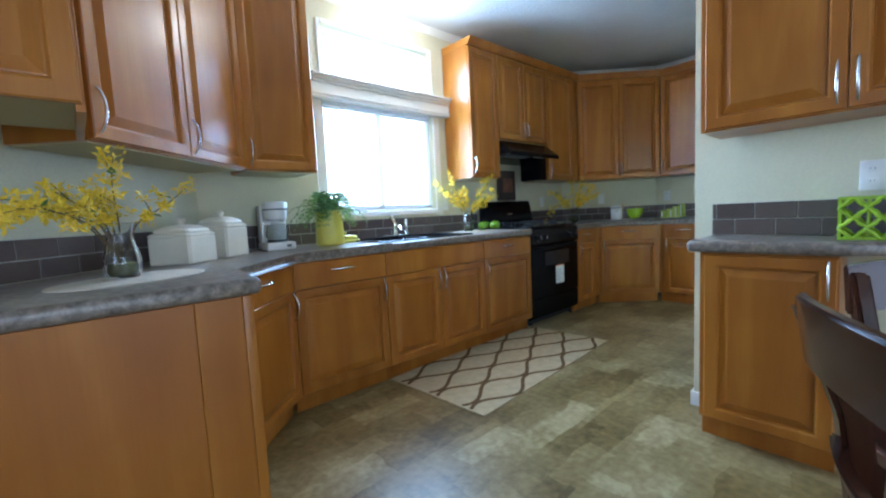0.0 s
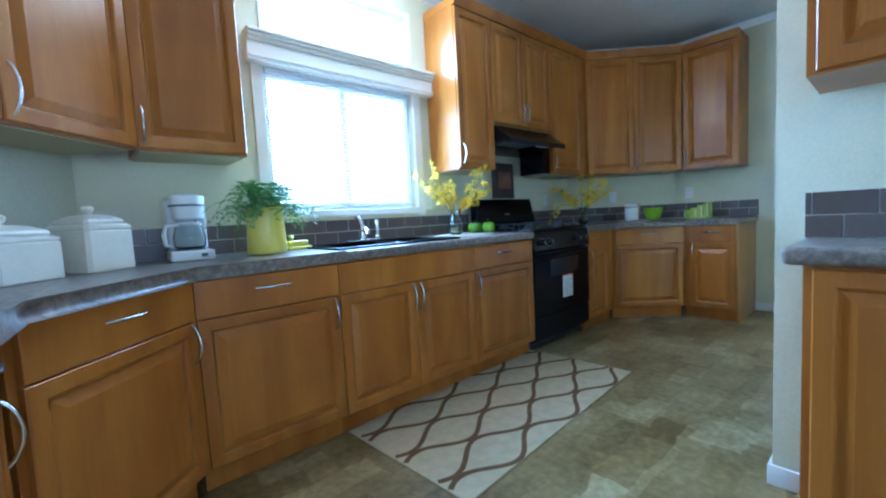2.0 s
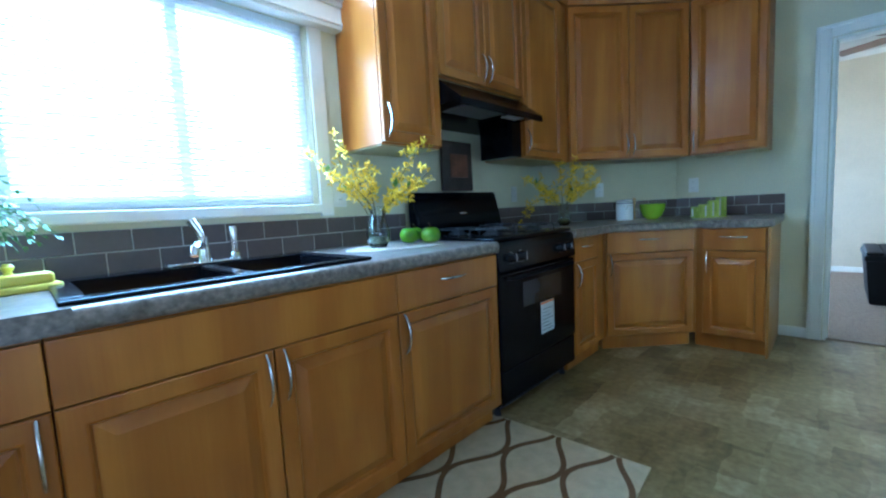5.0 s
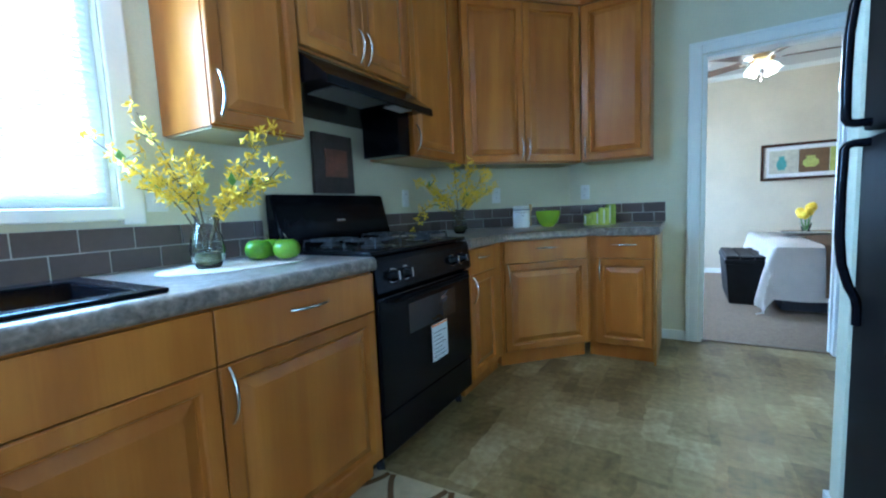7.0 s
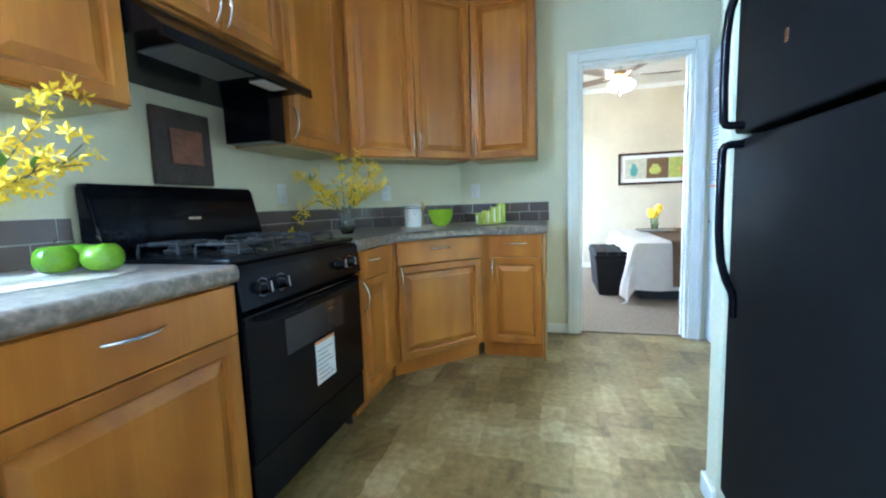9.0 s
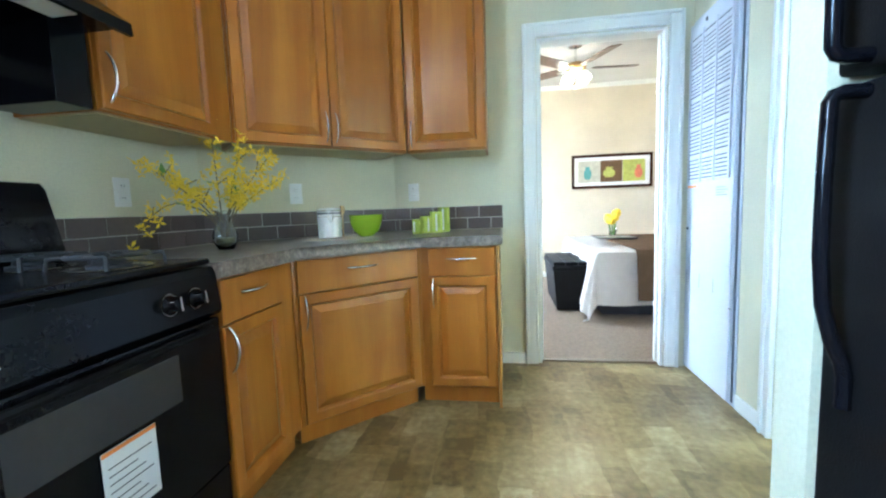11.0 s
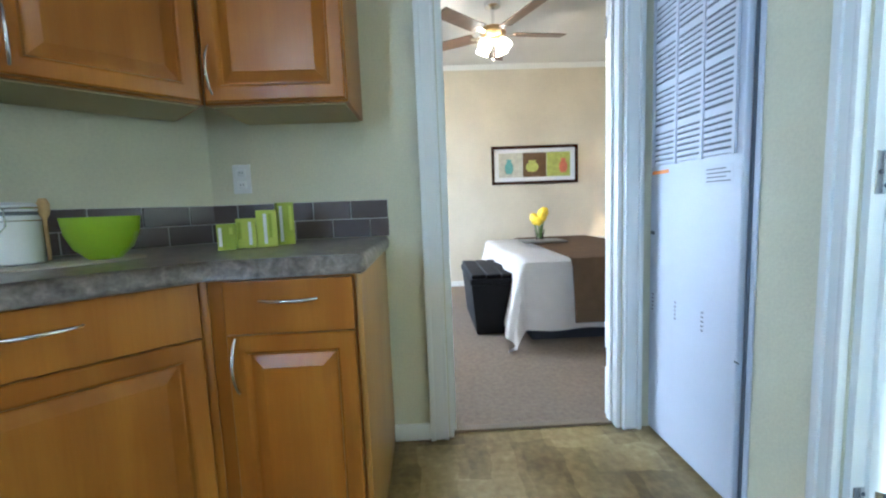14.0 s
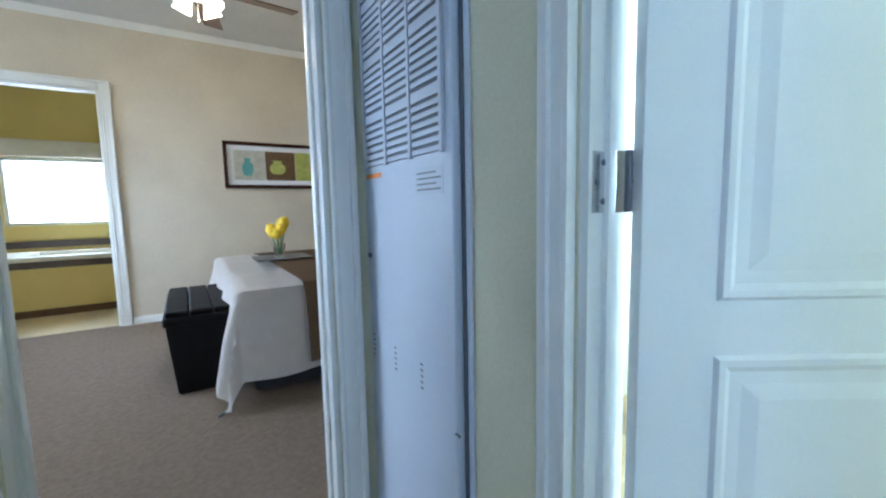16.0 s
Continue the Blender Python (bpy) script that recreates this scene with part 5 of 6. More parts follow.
# ---------------------------------------------------------------- ceiling dome light
d = thing("dome_ceiling_light", pose(2.65, 2.69, CEIL), "lit frosted glass dome ceiling light", "ceiling light")
part("pan", lathe(bmesh.new(), [(0.165, -0.001), (0.165, -0.012), (0.15, -0.018)], 30), TRIM, d)
part("dome", lathe(bmesh.new(), [(0.155, -0.019), (0.15, -0.04), (0.12, -0.075), (0.07, -0.095), (0.02, -0.1)], 30), DOME, d, "glowing frosted glass", 60)
bulb(2.65, 2.58, CEIL - 0.18, 13, (1, 0.83, 0.6), 0.10)
part("finial", lathe(bmesh.new(), [(0.012, -0.1005), (0.014, -0.108), (0.006, -0.118)], 12), CHROME, d)

# ---------------------------------------------------------------- furnace closet door
fu = thing("furnace_cabinet", pose(5.978, 0.367, 0, 0, 0, 180), "white steel furnace cabinet door with louvred grille", "furnace")
FW = 0.497
part("surround", boxed(-0.008, FW + 0.03, -0.006, -0.0005, 0.0, 2.06, 0.002), METAL_WHITE, fu, "", None)
dr = part("door", boxed(0, FW, -0.03, -0.0065, 0.02, 2.03, 0.006, 3), METAL_WHITE, fu)
LZ0, LZ1 = 1.145, 1.955
# Dark sheet on the solid door paints the shade between the louvres.
part("grille_backing", boxed(0.03, FW - 0.03, -0.0322, -0.0302, LZ0, LZ1), SLOT, fu, "dark sheet painted as the shade behind the louvres", None)
cols = 3
cw = (FW - 0.06) / cols
for c_ in range(cols + 1):
    part("grille_bar", boxed(0.03 + cw * c_ - 0.006, 0.03 + cw * c_ + 0.006, -0.0415, -0.0325, LZ0 - 0.005, LZ1 + 0.005, 0.001), METAL_WHITE, fu, "", None)
lou = mesh_of("louvre", boxed(0, cw - 0.013, -0.0385, -0.0328, 0, 0.0125, 0.001, 1), METAL_WHITE)
wide = mesh_of("louvre", boxed(0, cw - 0.013, -0.0385, -0.0328, 0, 0.026, 0.001, 1), METAL_WHITE)
nlou = 0
z = LZ0
while z < LZ1 - 0.01:
    big = nlou % 7 == 6
    for c_ in range(cols):
        o = new("louvre", wide if big else lou)
        o.parent = fu
        o.matrix_local = Matrix.Translation((0.03 + cw * c_ + 0.0065, 0, z))
    z += 0.036 if big else 0.0205
    nlou += 1
part("warning_label", boxed(0.012, 0.125, -0.0308, -0.0302, 1.11, 1.124), ORANGE, fu, "orange warning strip", None)
part("data_label", boxed(0.33, 0.46, -0.0308, -0.0302, 1.05, 1.115), LABEL, fu, "pale data label", None)
for k in range(4):
    part("print", boxed(0.34, 0.45 - 0.02 * (k % 2), -0.0314, -0.0309, 1.06 + 0.013 * k, 1.064 + 0.013 * k), GREY_PLASTIC, fu, "", None)
part("latch", boxed(0.012, 0.034, -0.036, -0.0302, 0.865, 0.88, 0.002), GREY_PLASTIC, fu, "small grey latch", None)
vent = mesh_of("vent_slot", boxed(0, 0.013, -0.0308, -0.0302, 0, 0.0055), GREY_PLASTIC)
faint = mesh_of("vent_slot", boxed(0, 0.024, -0.0306, -0.0302, 0, 0.0035), LABEL)
for g_ in range(3):
    for k in range(5):
        for q in range(4):
            o = new("vent_slot", vent if q == 0 else faint)
            o.parent = fu
            o.matrix_local = Matrix.Translation((0.02 + 0.155 * g_ + 0.03 * q, 0, 0.548 + 0.016 * k))
part("top_catch", boxed(0.19, 0.205, -0.036, -0.0302, 1.985, 2.005, 0.002), GREY_PLASTIC, fu, "small grey catch", None)
# Dark strip stands in for the shade in the gap along the door edge.
part("edge_gap_shade", boxed(FW + 0.003, FW + 0.014, -0.012, -0.0062, 0.02, 2.03, 0.002), SLOT, fu, "dark strip painted as the shaded gap beside the steel door", None)
part("side_pin", tube(bmesh.new(), [(FW - 0.004, -0.031, 0.50), (FW + 0.012, -0.031, 0.50)], 0.003, 6), GREY_PLASTIC, fu, "small hinge pin")


# ---------------------------------------------------------------- utility room door, standing open
def panel_door(name, m, w, h, label):
    """A three-panel door: local x from the hinge along the leaf, y through its thickness."""
    d = tagged(new(name), label, "door", "", "structure")
    d.matrix_world = m
    part("leaf", boxed(0, w, -0.017, 0.017, 0.01, h, 0.002), DOOR_WHITE, d, "", None)
    cw = w - 0.23
    for x0 in (0.115,):
        for z0, z1 in ((0.12, 0.785), (0.87, 1.58), (1.68, 1.9)):
            for sy in (-1, 1):
                bm = bmesh.new()
                rings = []
                for inset, y in ((0, 0.0172), (0.006, 0.0235), (0.016, 0.0235), (0.026, 0.0175), (0.045, 0.0178), (0.07, 0.0225)):
                    rings.append([bm.verts.new((x, sy * y, z)) for x, z in ((x0 + inset, z0 + inset), (x0 + cw - inset, z0 + inset), (x0 + cw - inset, z1 - inset), (x0 + inset, z1 - inset))])
                for a, b in zip(rings, rings[1:]):
                    for k in range(4):
                        bm.faces.new((a[k], a[(k + 1) % 4], b[(k + 1) % 4], b[k]))
                bm.faces.new(rings[-1])
                part("panel", bm, DOOR_WHITE, d, "", None)
    for z0 in (0.225, 1.005, 1.785):
        hg = part("hinge", tube(bmesh.new(), [(-0.006, 0.014, z0), (-0.006, 0.014, z0 + 0.095)], 0.0055, 8), GREY_PLASTIC, d, "dull steel butt hinge")
        part("hinge_leaf", boxed(-0.026, -0.001, 0.0155, 0.018, z0, z0 + 0.095, 0.0005), CHROME, hg, "", None)
        for q in range(3):
            part("knuckle_band", lathe(bmesh.new(), [(0.0062, z0 + 0.02 + 0.026 * q), (0.0066, z0 + 0.022 + 0.026 * q), (0.0062, z0 + 0.024 + 0.026 * q)], 10, -0.006, 0.014), SLOT, hg, "", 40)
    kb = part("door_knob", lathe(bmesh.new(), [(0.03, 0), (0.03, 0.006), (0.012, 0.012), (0.012, 0.03), (0.027, 0.045), (0.025, 0.062), (0.01, 0.068)], 18), CHROME, d, "nickel door knob", 40, pose(w - 0.06, 0.017, 0.93, -90, 0, 0))
    return d


panel_door("door_1", pose(5.112, 0.31, 0, 0, 0, 180 + 57), 0.75, 2.02, "white panelled utility room door standing open")

# hinge plates on the utility and bedroom door linings
for z0 in (0.225, 1.005, 1.785):
    hp = thing("butt_hinge", pose(5.157, 0.322, z0), "dull steel hinge plate on the bright white door lining", "hinge", "utility door hinges")
    part("leaf", boxed(-0.003, -0.0003, 0.0, 0.036, 0, 0.095, 0.001), CHROME, hp, "", None)
    for q in range(3):
        part("screw", lathe(bmesh.new(), [(0.005, 0), (0.005, 0.0012), (0.003, 0.0018)], 10), SLOT, hp, "dark screw head", 40, pose(-0.003, 0.011 + 0.014 * (q % 2), 0.018 + 0.03 * q, 0, -90, 0))
for z0 in (0.25, 1.70):
    hp = thing("butt_hinge", pose(6.06, 0.529, z0), "dull brass butt hinge on the white door lining", "hinge", "bedroom door hinges")
    part("leaf", boxed(-0.02, 0.03, 0, 0.003, 0, 0.09, 0.001), noisy("dull_brass", (0.22, 0.14, 0.07), 0.2, 20, 0.4, 0.1, metal=0.8), hp, "", None)
    part("knuckle", tube(bmesh.new(), [(0.034, 0.006, 0), (0.034, 0.006, 0.09)], 0.006, 8), CHROME, hp)

# ---------------------------------------------------------------- hutch things and dining chairs
gb = thing("lattice_basket", pose(2.93, 0.37, 0.9, 0, 0, -90), "lime green cut-out lattice napkin basket on the hutch", "basket")
for y0, y1 in ((-0.085, -0.079), (0.079, 0.085)):
    bm = bmesh.new()
    for i in range(4):
        for j in range(2):
            cx, cz = 0.04 + 0.075 * i, 0.042 + 0.075 * j
            tube(bm, [(cx + 0.031 * math.cos(a) * (1 + 0.18 * math.cos(4 * a)), (y0 + y1) / 2, cz + 0.031 * math.sin(a) * (1 + 0.18 * math.cos(4 * a))) for a in [2 * math.pi * k / 20 for k in range(21)]], 0.0075, 6, False)
    for q in ((0, 0.31, 0, 0.012), (0, 0.31, 0.148, 0.16), (0, 0.01, 0.0125, 0.1475), (0.30, 0.31, 0.0125, 0.1475), (0.0755, 0.083, 0.0125, 0.1475), (0.15, 0.158, 0.0125, 0.1475), (0.225, 0.233, 0.0125, 0.1475)):
        box(bm, q[0], q[1], y0, y1, q[2], q[3], 0.001)
    part("lattice_side", bm, LIME, gb, "", None)
for x in (0.0, 0.303):
    part("end_panel", boxed(x, x + 0.007, -0.0785, 0.0785, 0.0, 0.16, 0.002), LIME, gb, "", None)


def dining_chair(m, label):
    """Dark curved-back dining chair; the back stands at y = 0 and the seat reaches to +y."""
    c = thing("dining_chair", m, label, "chair", "dining chairs")

    def bar(pts, wx, wy, name):
        bm = bmesh.new()
        rings = []
        for x, y, z in pts:
            rings.append([bm.verts.new((x + sx * wx, y + sy * wy, z)) for sx, sy in ((-1, -1), (1, -1), (1, 1), (-1, 1))])
        for a, b in zip(rings, rings[1:]):
            for k in range(4):
                bm.faces.new((a[k], a[(k + 1) % 4], b[(k + 1) % 4], b[k]))
        bm.faces.new(rings[0][::-1]), bm.faces.new(rings[-1])
        bmesh.ops.bevel(bm, geom=[e for e in bm.edges], offset=min(wx, wy) * 0.4, segments=2, affect="EDGES")
        part(name, bm, DARK_WOOD, c)
    for x in (-0.21, 0.21):
        bar([(x, -0.05, 0), (x, 0.0, 0.25), (x, 0.015, 0.45), (x, -0.01, 0.66), (x * 1.02, -0.078, 0.868)], 0.019, 0.024, "back_post")
        bar([(x, 0.42, 0), (x, 0.41, 0.43)], 0.021, 0.021, "front_leg")
    part("seat", boxed(-0.235, 0.235, -0.01, 0.45, 0.4305, 0.475, 0.014, 3), DARK_WOOD, c)
    for z, hgt, off in ((0.76, 0.125, -0.062), (0.56, 0.05, -0.005)):
        bm = bmesh.new()
        rings = []
        for i in range(11):
            x = -0.235 + 0.47 * i / 10
            bowed = -0.045 * (1 - ((i - 5) / 5) ** 2)
            arch = 0.018 * (1 - ((i - 5) / 5) ** 2) if hgt > 0.08 else 0
            rings.append([bm.verts.new((x, off + bowed + a, z + b + arch)) for a, b in ((-0.012, 0), (0.012, 0), (-0.005, hgt), (-0.029, hgt))])
        for a, b in zip(rings, rings[1:]):
            for k in range(4):
                bm.faces.new((a[k], a[(k + 1) % 4], b[(k + 1) % 4], b[k]))
        bm.faces.new(rings[0][::-1]), bm.faces.new(rings[-1])
        bmesh.ops.bevel(bm, geom=[e for e in bm.edges if abs(e.verts[0].co.x - e.verts[1].co.x) > 0.01], offset=0.006, segments=2, affect="EDGES")
        part("top_rail" if hgt > 0.08 else "slat", bm, DARK_WOOD, c)


dining_chair(pose(1.57, 0.165, 0, 0, 0, 205), "dark polished wooden dining chair with a curved back")
dining_chair(pose(2.24, 0.06, 0, 0, 0, 118), "dark polished wooden dining chair by the hutch")


# ---------------------------------------------------------------- bedroom
bd = thing("bed", pose(7.06, 0, 0), "bed with a draped white spread and a brown runner", "bed")
part("bed_base", boxed(0.06, 1.75, -1.5, 0.62, 0.03, 0.30, 0.02), BACKING, bd, "dark bed skirt")
part("mattress", boxed(0.03, 1.78, -1.52, 0.66, 0.3005, 0.58, 0.06, 4), SHEET, bd)


def spread():
    """The bedspread: a top sheet and hanging sides with folds and pointed corners."""
    bm = bmesh.new()
    nx, ny = 56, 64
    x0, x1, y0, y1 = -0.46, 2.33, -1.5, 1.22
    grid = []
    for i in range(nx + 1):
        row = []
        for j in range(ny + 1):
            u, v = x0 + (x1 - x0) * i / nx, y0 + (y1 - y0) * j / ny
            ex = max(0, 0.0 - u) - max(0, u - 1.79)
            ey = max(0, v - 0.68)
            over = math.hypot(ex, ey)
            cx, cy = min(1.79, max(0.0, u)), min(0.68, v)
            flare = 0.10 * min(1, over / 0.5)
            wave = 0.024 * min(1, over / 0.25) * math.sin(13 * (u if ey > abs(ex) else v) + 1.3)
            dx = (-1 if ex > 0 else 1) * (abs(ex) / over if over else 0)
            dy = ey / over if over else 0
            z = 0.615 - over + 0.012 * math.sin(5 * u) * math.sin(4 * v) * (1 if over == 0 else 0)
            if over and over < 0.05:
                z = 0.615 - over * over / 0.05 * 0.5 - over * 0.5
            px, py = cx + dx * (flare + wave + 0.012), cy + dy * (flare + wave + 0.012)
            low = 0.022
            if z < low:
                px += dx * (low - z) * 0.5
                py += dy * (low - z) * 0.5
                z = low
            row.append(bm.verts.new((px, py, z)))
        grid.append(row)
    for i in range(nx):
        for j in range(ny):
            bm.faces.new((grid[i][j], grid[i + 1][j], grid[i + 1][j + 1], grid[i][j + 1]))
    bmesh.ops.solidify(bm, geom=bm.faces[:], thickness=0.006)
    return bm


part("bedspread", spread(), SHEET, bd, "white draped bedspread", 60)
bm = bmesh.new()
outer = [(-0.115, 0.20), (-0.09, 0.40), (-0.06, 0.585), (-0.025, 0.628), (0.05, 0.636), (0.9, 0.64), (1.74, 0.636), (1.82, 0.625), (1.9, 0.3)]
prof = outer + [(x * 0.985 + 0.012, z - 0.006) for x, z in outer[::-1]]
rings = [[bm.verts.new((x, y, z)) for x, z in prof] for y in (-0.42, -0.2, 0.05, 0.36)]
for a, b in zip(rings, rings[1:]):
    for k in range(len(prof)):
        bm.faces.new((a[k], a[(k + 1) % len(prof)], b[(k + 1) % len(prof)], b[k]))
bm.faces.new(rings[0][::-1]), bm.faces.new(rings[-1])
part("runner", bm, BROWN_CLOTH, bd, "brown bed runner", 40)
ty = thing("serving_tray", pose(8.12, 0.26, 0.65), "dark oval serving tray on the bed", "tray")
part("tray", boxed(-0.17, 0.17, -0.2, 0.2, 0.0, 0.012, 0.005), noisy("pewter_tray", (0.14, 0.14, 0.14), 0.2, 9, 0.35, 0.1, metal=0.6), ty)
tv = thing("tulip_vase", pose(8.12, 0.28, 0.6625), "yellow tulips in a small glass vase on the tray", "vase")
part("glass", lathe(bmesh.new(), [(0.04, 0), (0.035, 0.03), (0.045, 0.07), (0.05, 0.1), (0.046, 0.1), (0.04, 0.07), (0.03, 0.03), (0.02, 0.01)], 18), GLASS, tv, "", 60)
rng = random.Random(4)
for k in range(9):
    a = k * 0.698
    x, y, z = 0.045 * math.cos(a) * (k > 0), 0.05 * math.sin(a) * (k > 0), 0.13 + rng.uniform(0, 0.1)
    fl = part("tulip", lathe(bmesh.new(), [(0.008, z), (0.034, z + 0.02), (0.04, z + 0.045), (0.03, z + 0.08), (0.01, z + 0.09)], 10, x, y), PETAL, tv)
    part("stalk", tube(bmesh.new(), [(x * 0.3, y * 0.3, 0.02), (x, y, z)], 0.004, 5), LEAF, fl, "green stalk")

ot = thing("storage_ottoman", pose(7.33, 0.66, 0.009), "black leather storage bench at the foot of the bed", "ottoman")
bm = bmesh.new()
rings = []
for z, q in ((0.0, 0.05), (0.012, 0.044), (0.2, 0.028), (0.385, 0.012), (0.395, 0.014)):
    rings.append([bm.verts.new(c) for c in ((q, q, z), (0.88 - q, q, z), (0.88 - q, 0.37 - q, z), (q, 0.37 - q, z))])
for a, b in zip(rings, rings[1:]):
    for k in range(4):
        bm.faces.new((a[k], a[(k + 1) % 4], b[(k + 1) % 4], b[k]))
bm.faces.new(rings[0][::-1]), bm.faces.new(rings[-1])
bmesh.ops.bevel(bm, geom=[e for e in bm.edges if abs(e.verts[0].co.z - e.verts[1].co.z) > 0.005], offset=0.01, segments=2, affect="EDGES")
part("box", bm, BLACK_CLOTH, ot)
part("lid", boxed(0.0, 0.88, 0.0, 0.37, 0.3955, 0.445, 0.016, 4), BLACK_CLOTH, ot, "padded black lid")
for k in range(3):
    part("cushion_roll", boxed(0.012, 0.868, 0.012 + 0.117 * k, 0.124 + 0.117 * k, 0.4455, 0.478, 0.015, 4), BLACK_CLOTH, ot, "stitched black padding")

pc = thing("framed_picture", pose(9.357, -0.01, 1.483, 0, 0, -90), "framed triptych of coloured jugs in a dark frame", "picture")
PW, PH = 0.535, 0.232
bm = bmesh.new()
for q in ((-PW, PW, PH - 0.035, PH), (-PW, PW, -PH, -PH + 0.035), (-PW, -PW + 0.035, -PH + 0.0355, PH - 0.0355), (PW - 0.035, PW, -PH + 0.0355, PH - 0.0355)):
    box(bm, q[0], q[1], -0.03, 0, q[2], q[3], 0.004)
part("frame", bm, DARK_WOOD, pc, "dark wooden frame", None)
part("mount", boxed(-PW + 0.036, PW - 0.036, -0.012, -0.004, -PH + 0.036, PH - 0.036), PAPER, pc, "white mount", None)
for i, (bg, fg) in enumerate(((SAND_ART, TEAL_ART), (BROWN_ART, GREEN_ART), (GREEN_ART, RED_ART))):
    x0 = -PW + 0.09 + i * (2 * PW - 0.18) / 3
    x1 = x0 + (2 * PW - 0.18) / 3 - 0.004
    pa = part("print_panel", boxed(x0, x1, -0.0145, -0.0125, -PH + 0.085, PH - 0.085), bg, pc, "", None)
    cx = (x0 + x1) / 2 + (-0.02, -0.03, 0.06)[i]
    jug = bmesh.new()
    outline = [(0.03, -0.11), (0.052, -0.06), (0.05, 0.0), (0.03, 0.03), (0.026, 0.06), (0.036, 0.075)]
    pts = [(cx + r * (1.5 if i == 1 else 1), z * (0.75 if i == 1 else 0.95)) for r, z in outline] + [(cx - r * (1.5 if i == 1 else 1), z * (0.75 if i == 1 else 0.95)) for r, z in outline[::-1]]
    back, front = [[jug.verts.new((x, y, z)) for x, z in pts] for y in (-0.0147, -0.016)]
    jug.faces.new(back), jug.faces.new(front[::-1])
    for k in range(len(pts)):
        jug.faces.new((back[k], back[(k + 1) % len(pts)], front[(k + 1) % len(pts)], front[k]))
    part("jug_shape", jug, fg, pa, "flat painted jug", None)

fn = thing("ceiling_fan", pose(7.86, 0.72, CEIL - 0.09), "ceiling fan with dark blades and lit glass shades", "ceiling fan")
part("canopy", lathe(bmesh.new(), [(0.07, 0.089), (0.065, 0.06), (0.02, 0.04)], 20), CHROME, fn)
part("rod", lathe(bmesh.new(), [(0.014, 0.0395), (0.014, -0.1)], 12), CHROME, fn)
part("motor", lathe(bmesh.new(), [(0.05, -0.1005), (0.1, -0.115), (0.11, -0.15), (0.09, -0.185), (0.05, -0.20)], 24), noisy("antique_brass", (0.45, 0.29, 0.12), 0.15, 10, 0.3, 0.05, metal=0.9), fn, "brass motor housing")
for k in range(5):
    ang = -84 + 72 * k
    bl = part("blade", boxed(0.17, 0.62, -0.065, 0.065, -0.004, 0.004, 0.003), FAN_WOOD, fn, "", None, pose(0, 0, -0.155, 11, 0, ang))
    part("blade_iron", boxed(0.08, 0.2, -0.02, 0.02, -0.009, -0.0045, 0.002), CHROME, bl, "", None)
part("light_kit", lathe(bmesh.new(), [(0.05, -0.2005), (0.06, -0.215), (0.045, -0.235), (0.02, -0.245)], 20), CHROME, fn)
for k in range(4):
    a = math.radians(45 + 90 * k)
    part("glass_shade", lathe(bmesh.new(), [(0.02, 0.0), (0.035, -0.025), (0.05, -0.06), (0.056, -0.085), (0.05, -0.085), (0.03, -0.04)], 16), SHADE, fn, "lit frosted glass shade", 60, pose(0.085 * math.cos(a), 0.085 * math.sin(a), -0.215, 28 * math.sin(a), -28 * math.cos(a), 0))
    part("arm", tube(bmesh.new(), [(0.03 * math.cos(a), 0.03 * math.sin(a), -0.225), (0.085 * math.cos(a), 0.085 * math.sin(a), -0.213)], 0.008, 6), CHROME, fn)
part("pull_chain", tube(bmesh.new(), [(0.02, 0, -0.245), (0.02, 0, -0.36)], 0.002, 5), CHROME, fn)
bulb(7.86, 0.72, CEIL - 0.45, 22)

# table lamp glow by the bed head, out of the doorway's view
bl = thing("bedside_lamp", pose(9.05, -1.1, 0.0), "bedside lamp with a warm lit shade on a dark stand", "lamp")
part("stand", boxed(-0.2, 0.2, -0.2, 0.2, 0.009, 0.6, 0.01), DARK_WOOD, bl)
part("base", lathe(bmesh.new(), [(0.07, 0.601), (0.06, 0.62), (0.02, 0.66), (0.03, 0.75), (0.012, 0.9)], 18), CHROME, bl)
part("shade", lathe(bmesh.new(), [(0.16, 0.9), (0.11, 1.15), (0.108, 1.15), (0.157, 0.9)], 24, closed=True), noisy("lamp_shade", (0.8, 0.7, 0.5), 0.05, 8, 0.8), bl)
bulb(9.05, -1.1, 1.02, 14)

# ---------------------------------------------------------------- bathroom
tb = thing("built_in_bathtub", pose(10.4, 0.22, 0.004), "white garden bathtub in a yellow surround", "bathtub")
part("surround", boxed(0, 0.88, 0.0, 3.36, 0.0, 0.55, 0.006), BATH_WALL, tb, "yellow tub surround", None)
part("step", boxed(-0.10, -0.001, 0.6, 2.6, 0.0, 0.06, 0.006), BROWN_CLOTH, tb, "brown step edge", None)
part("tile_band", boxed(-0.005, 0.0, 0.0, 3.36, 0.48, 0.55), TILE, tb, "brown tile band", None)
bm = bmesh.new()
for q in ((-0.03, 0.12, 0.0, 3.36), (0.75, 0.88, 0.0, 3.36), (0.1205, 0.7495, 0.0, 0.25), (0.1205, 0.7495, 2.1, 3.36)):
    box(bm, *q, 0.551, 0.60, 0.01)
part("tub_rim", bm, CREAM, tb, "white acrylic rim", None)
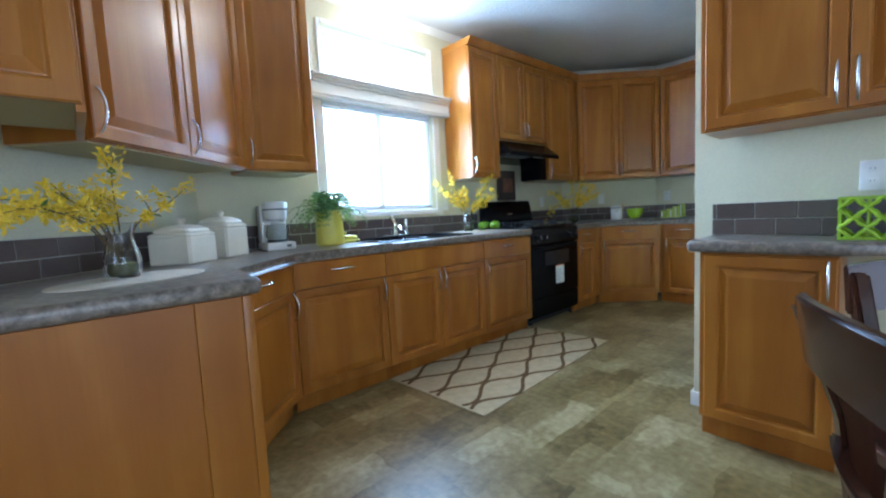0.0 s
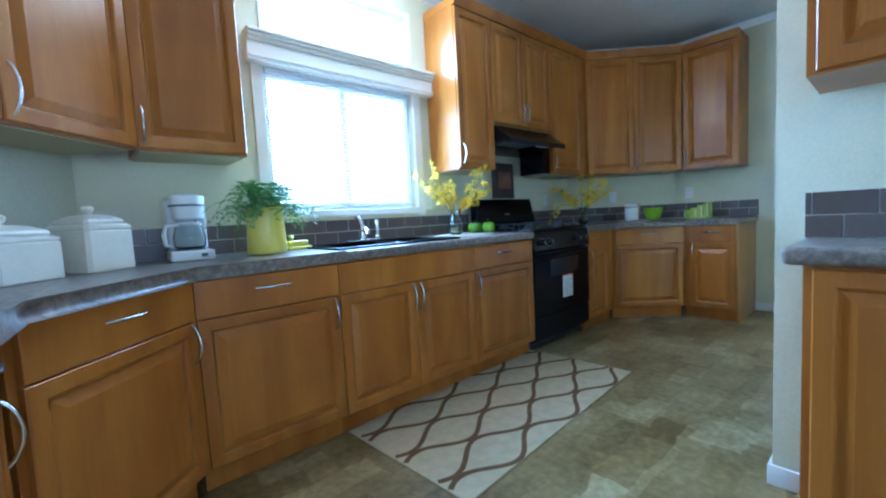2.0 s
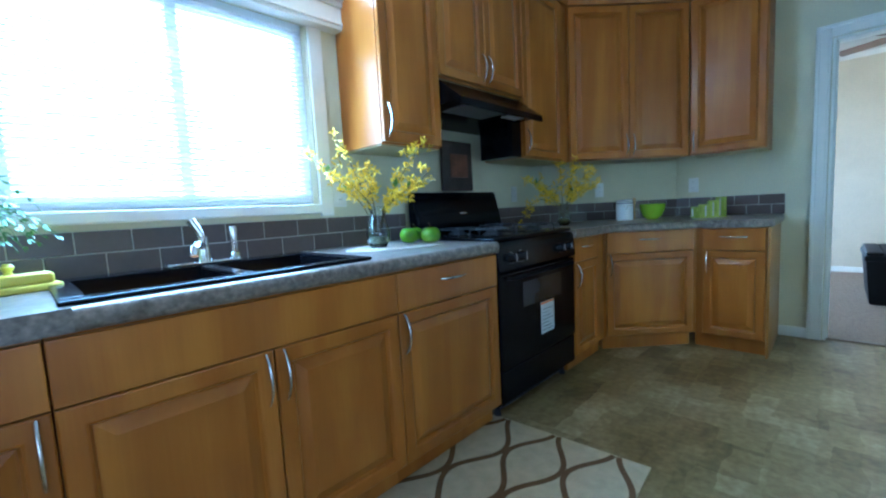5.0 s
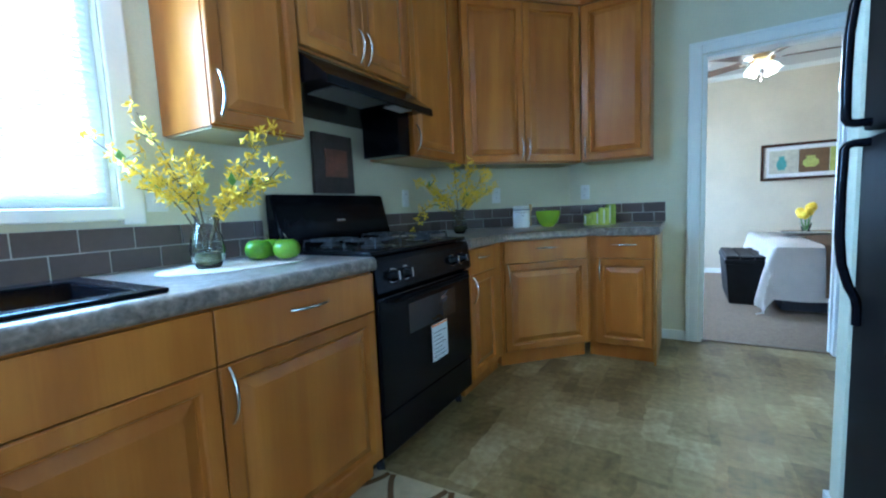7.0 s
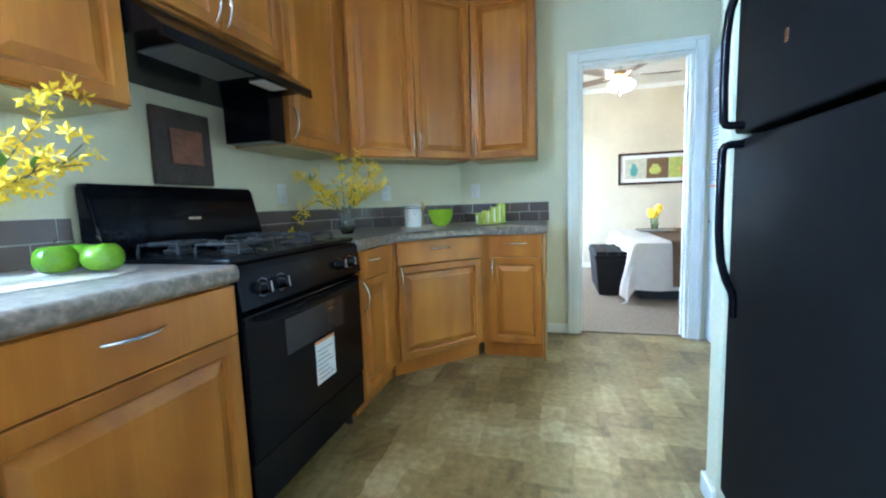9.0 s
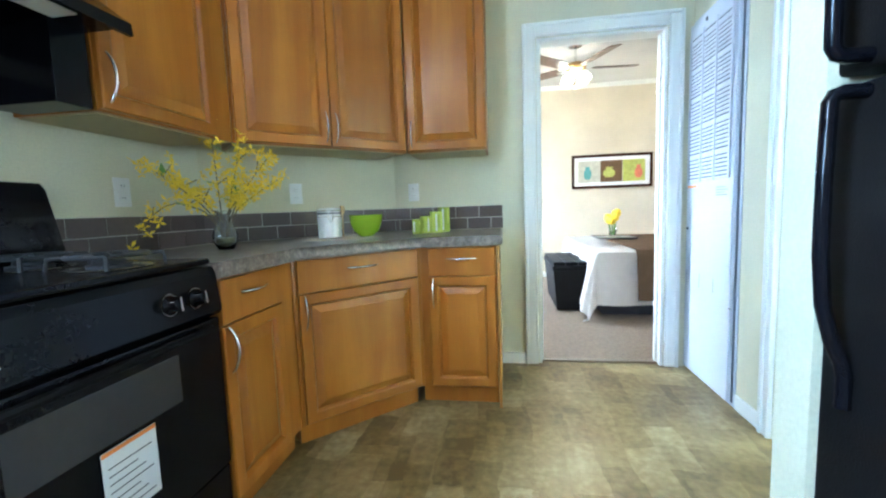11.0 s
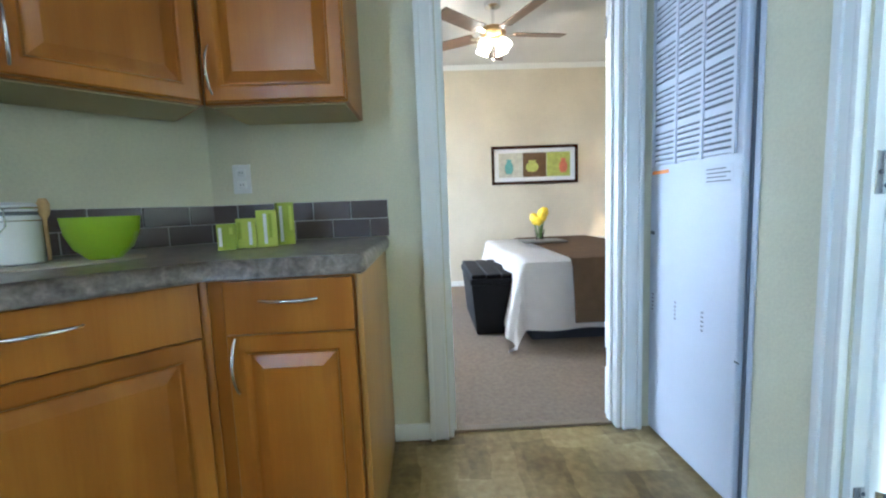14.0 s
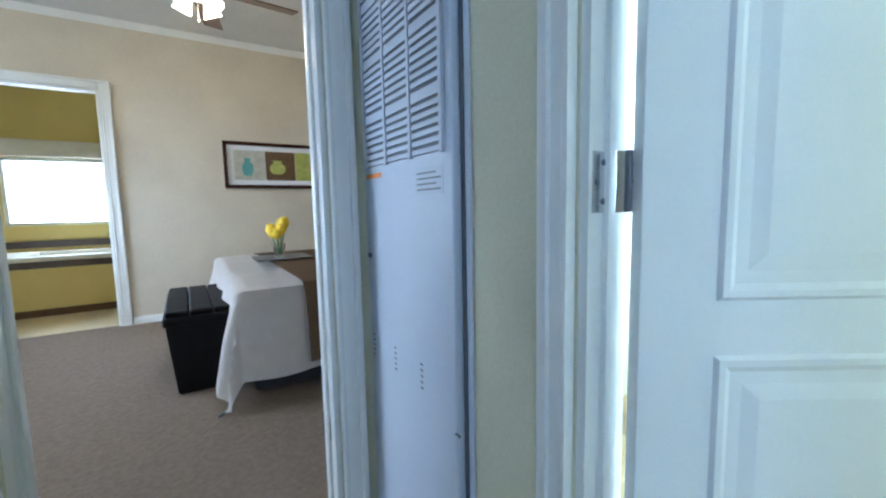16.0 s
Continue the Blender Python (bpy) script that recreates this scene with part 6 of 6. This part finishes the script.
part("tub_floor", boxed(0.1205, 0.7495, 0.2505, 2.0995, 0.551, 0.556), CREAM, tb, "", None)
part("wall_tile_band", boxed(0.87, 0.879, 0.0, 3.36, 0.64, 0.72), TILE, tb, "brown tile band", None)
wb = tagged(new("window_3"), "white bathroom window with bright daylight outside", "window", "", "structure")
bm = bmesh.new()
for q in ((1.58, 1.62, 0.90, 1.69), (2.58, 2.62, 0.90, 1.69), (1.6205, 2.5795, 0.90, 0.94), (1.6205, 2.5795, 1.65, 1.69)):
    box(bm, 11.34, 11.39, q[0], q[1], q[2], q[3], 0.004)
part("window_frame", bm, TRIM, wb, "", None)
pane = part("pane", boxed(11.36, 11.364, 1.62, 2.58, 0.94, 1.65), PANE, wb, "", None)
pane.visible_shadow = False
va = whole("window_valance", boxed(11.2, 11.298, 1.5, 2.7, 1.69, 1.88, 0.01), CREAM, "cream fabric valance over the bathroom window", "valance")
setting("backdrop_bath", boxed(70, 70.1, -60, 60, -1, 40), DAY, "pale bright daylight beyond the bathroom", "backdrop")
pl = thing("tub_plant", pose(10.95, 1.52, 0.605), "small leafy green plant on the tub surround", "plant")
part("pot", lathe(bmesh.new(), [(0.05, 0), (0.065, 0.1), (0.058, 0.1), (0.045, 0.02)], 16), CREAM, pl)
rng = random.Random(5)
bm = bmesh.new()
for k in range(70):
    a, r_, z = rng.uniform(0, 6.28), rng.uniform(0.0, 0.13), rng.uniform(0.1, 0.4)
    p = Vector((r_ * math.cos(a), r_ * math.sin(a), z))
    q = Vector((math.cos(a), math.sin(a), rng.uniform(-0.5, 0.8))).normalized()
    side = q.cross(Vector((0, 0, 1))).normalized() * 0.018
    bm.faces.new([bm.verts.new(v_) for v_ in (p, p + q * 0.035 + side, p + q * 0.075, p + q * 0.035 - side)])
    tube(bm, [Vector((0, 0, 0.05)), p], 0.0015, 3)
part("leaves", bm, LEAF, pl, "green leaves", None)


# ---------------------------------------------------------------- tiles
for nm, m, length, skip, phase in SPLASH:
    backsplash(nm, m, length, 0.902, skip, phase)
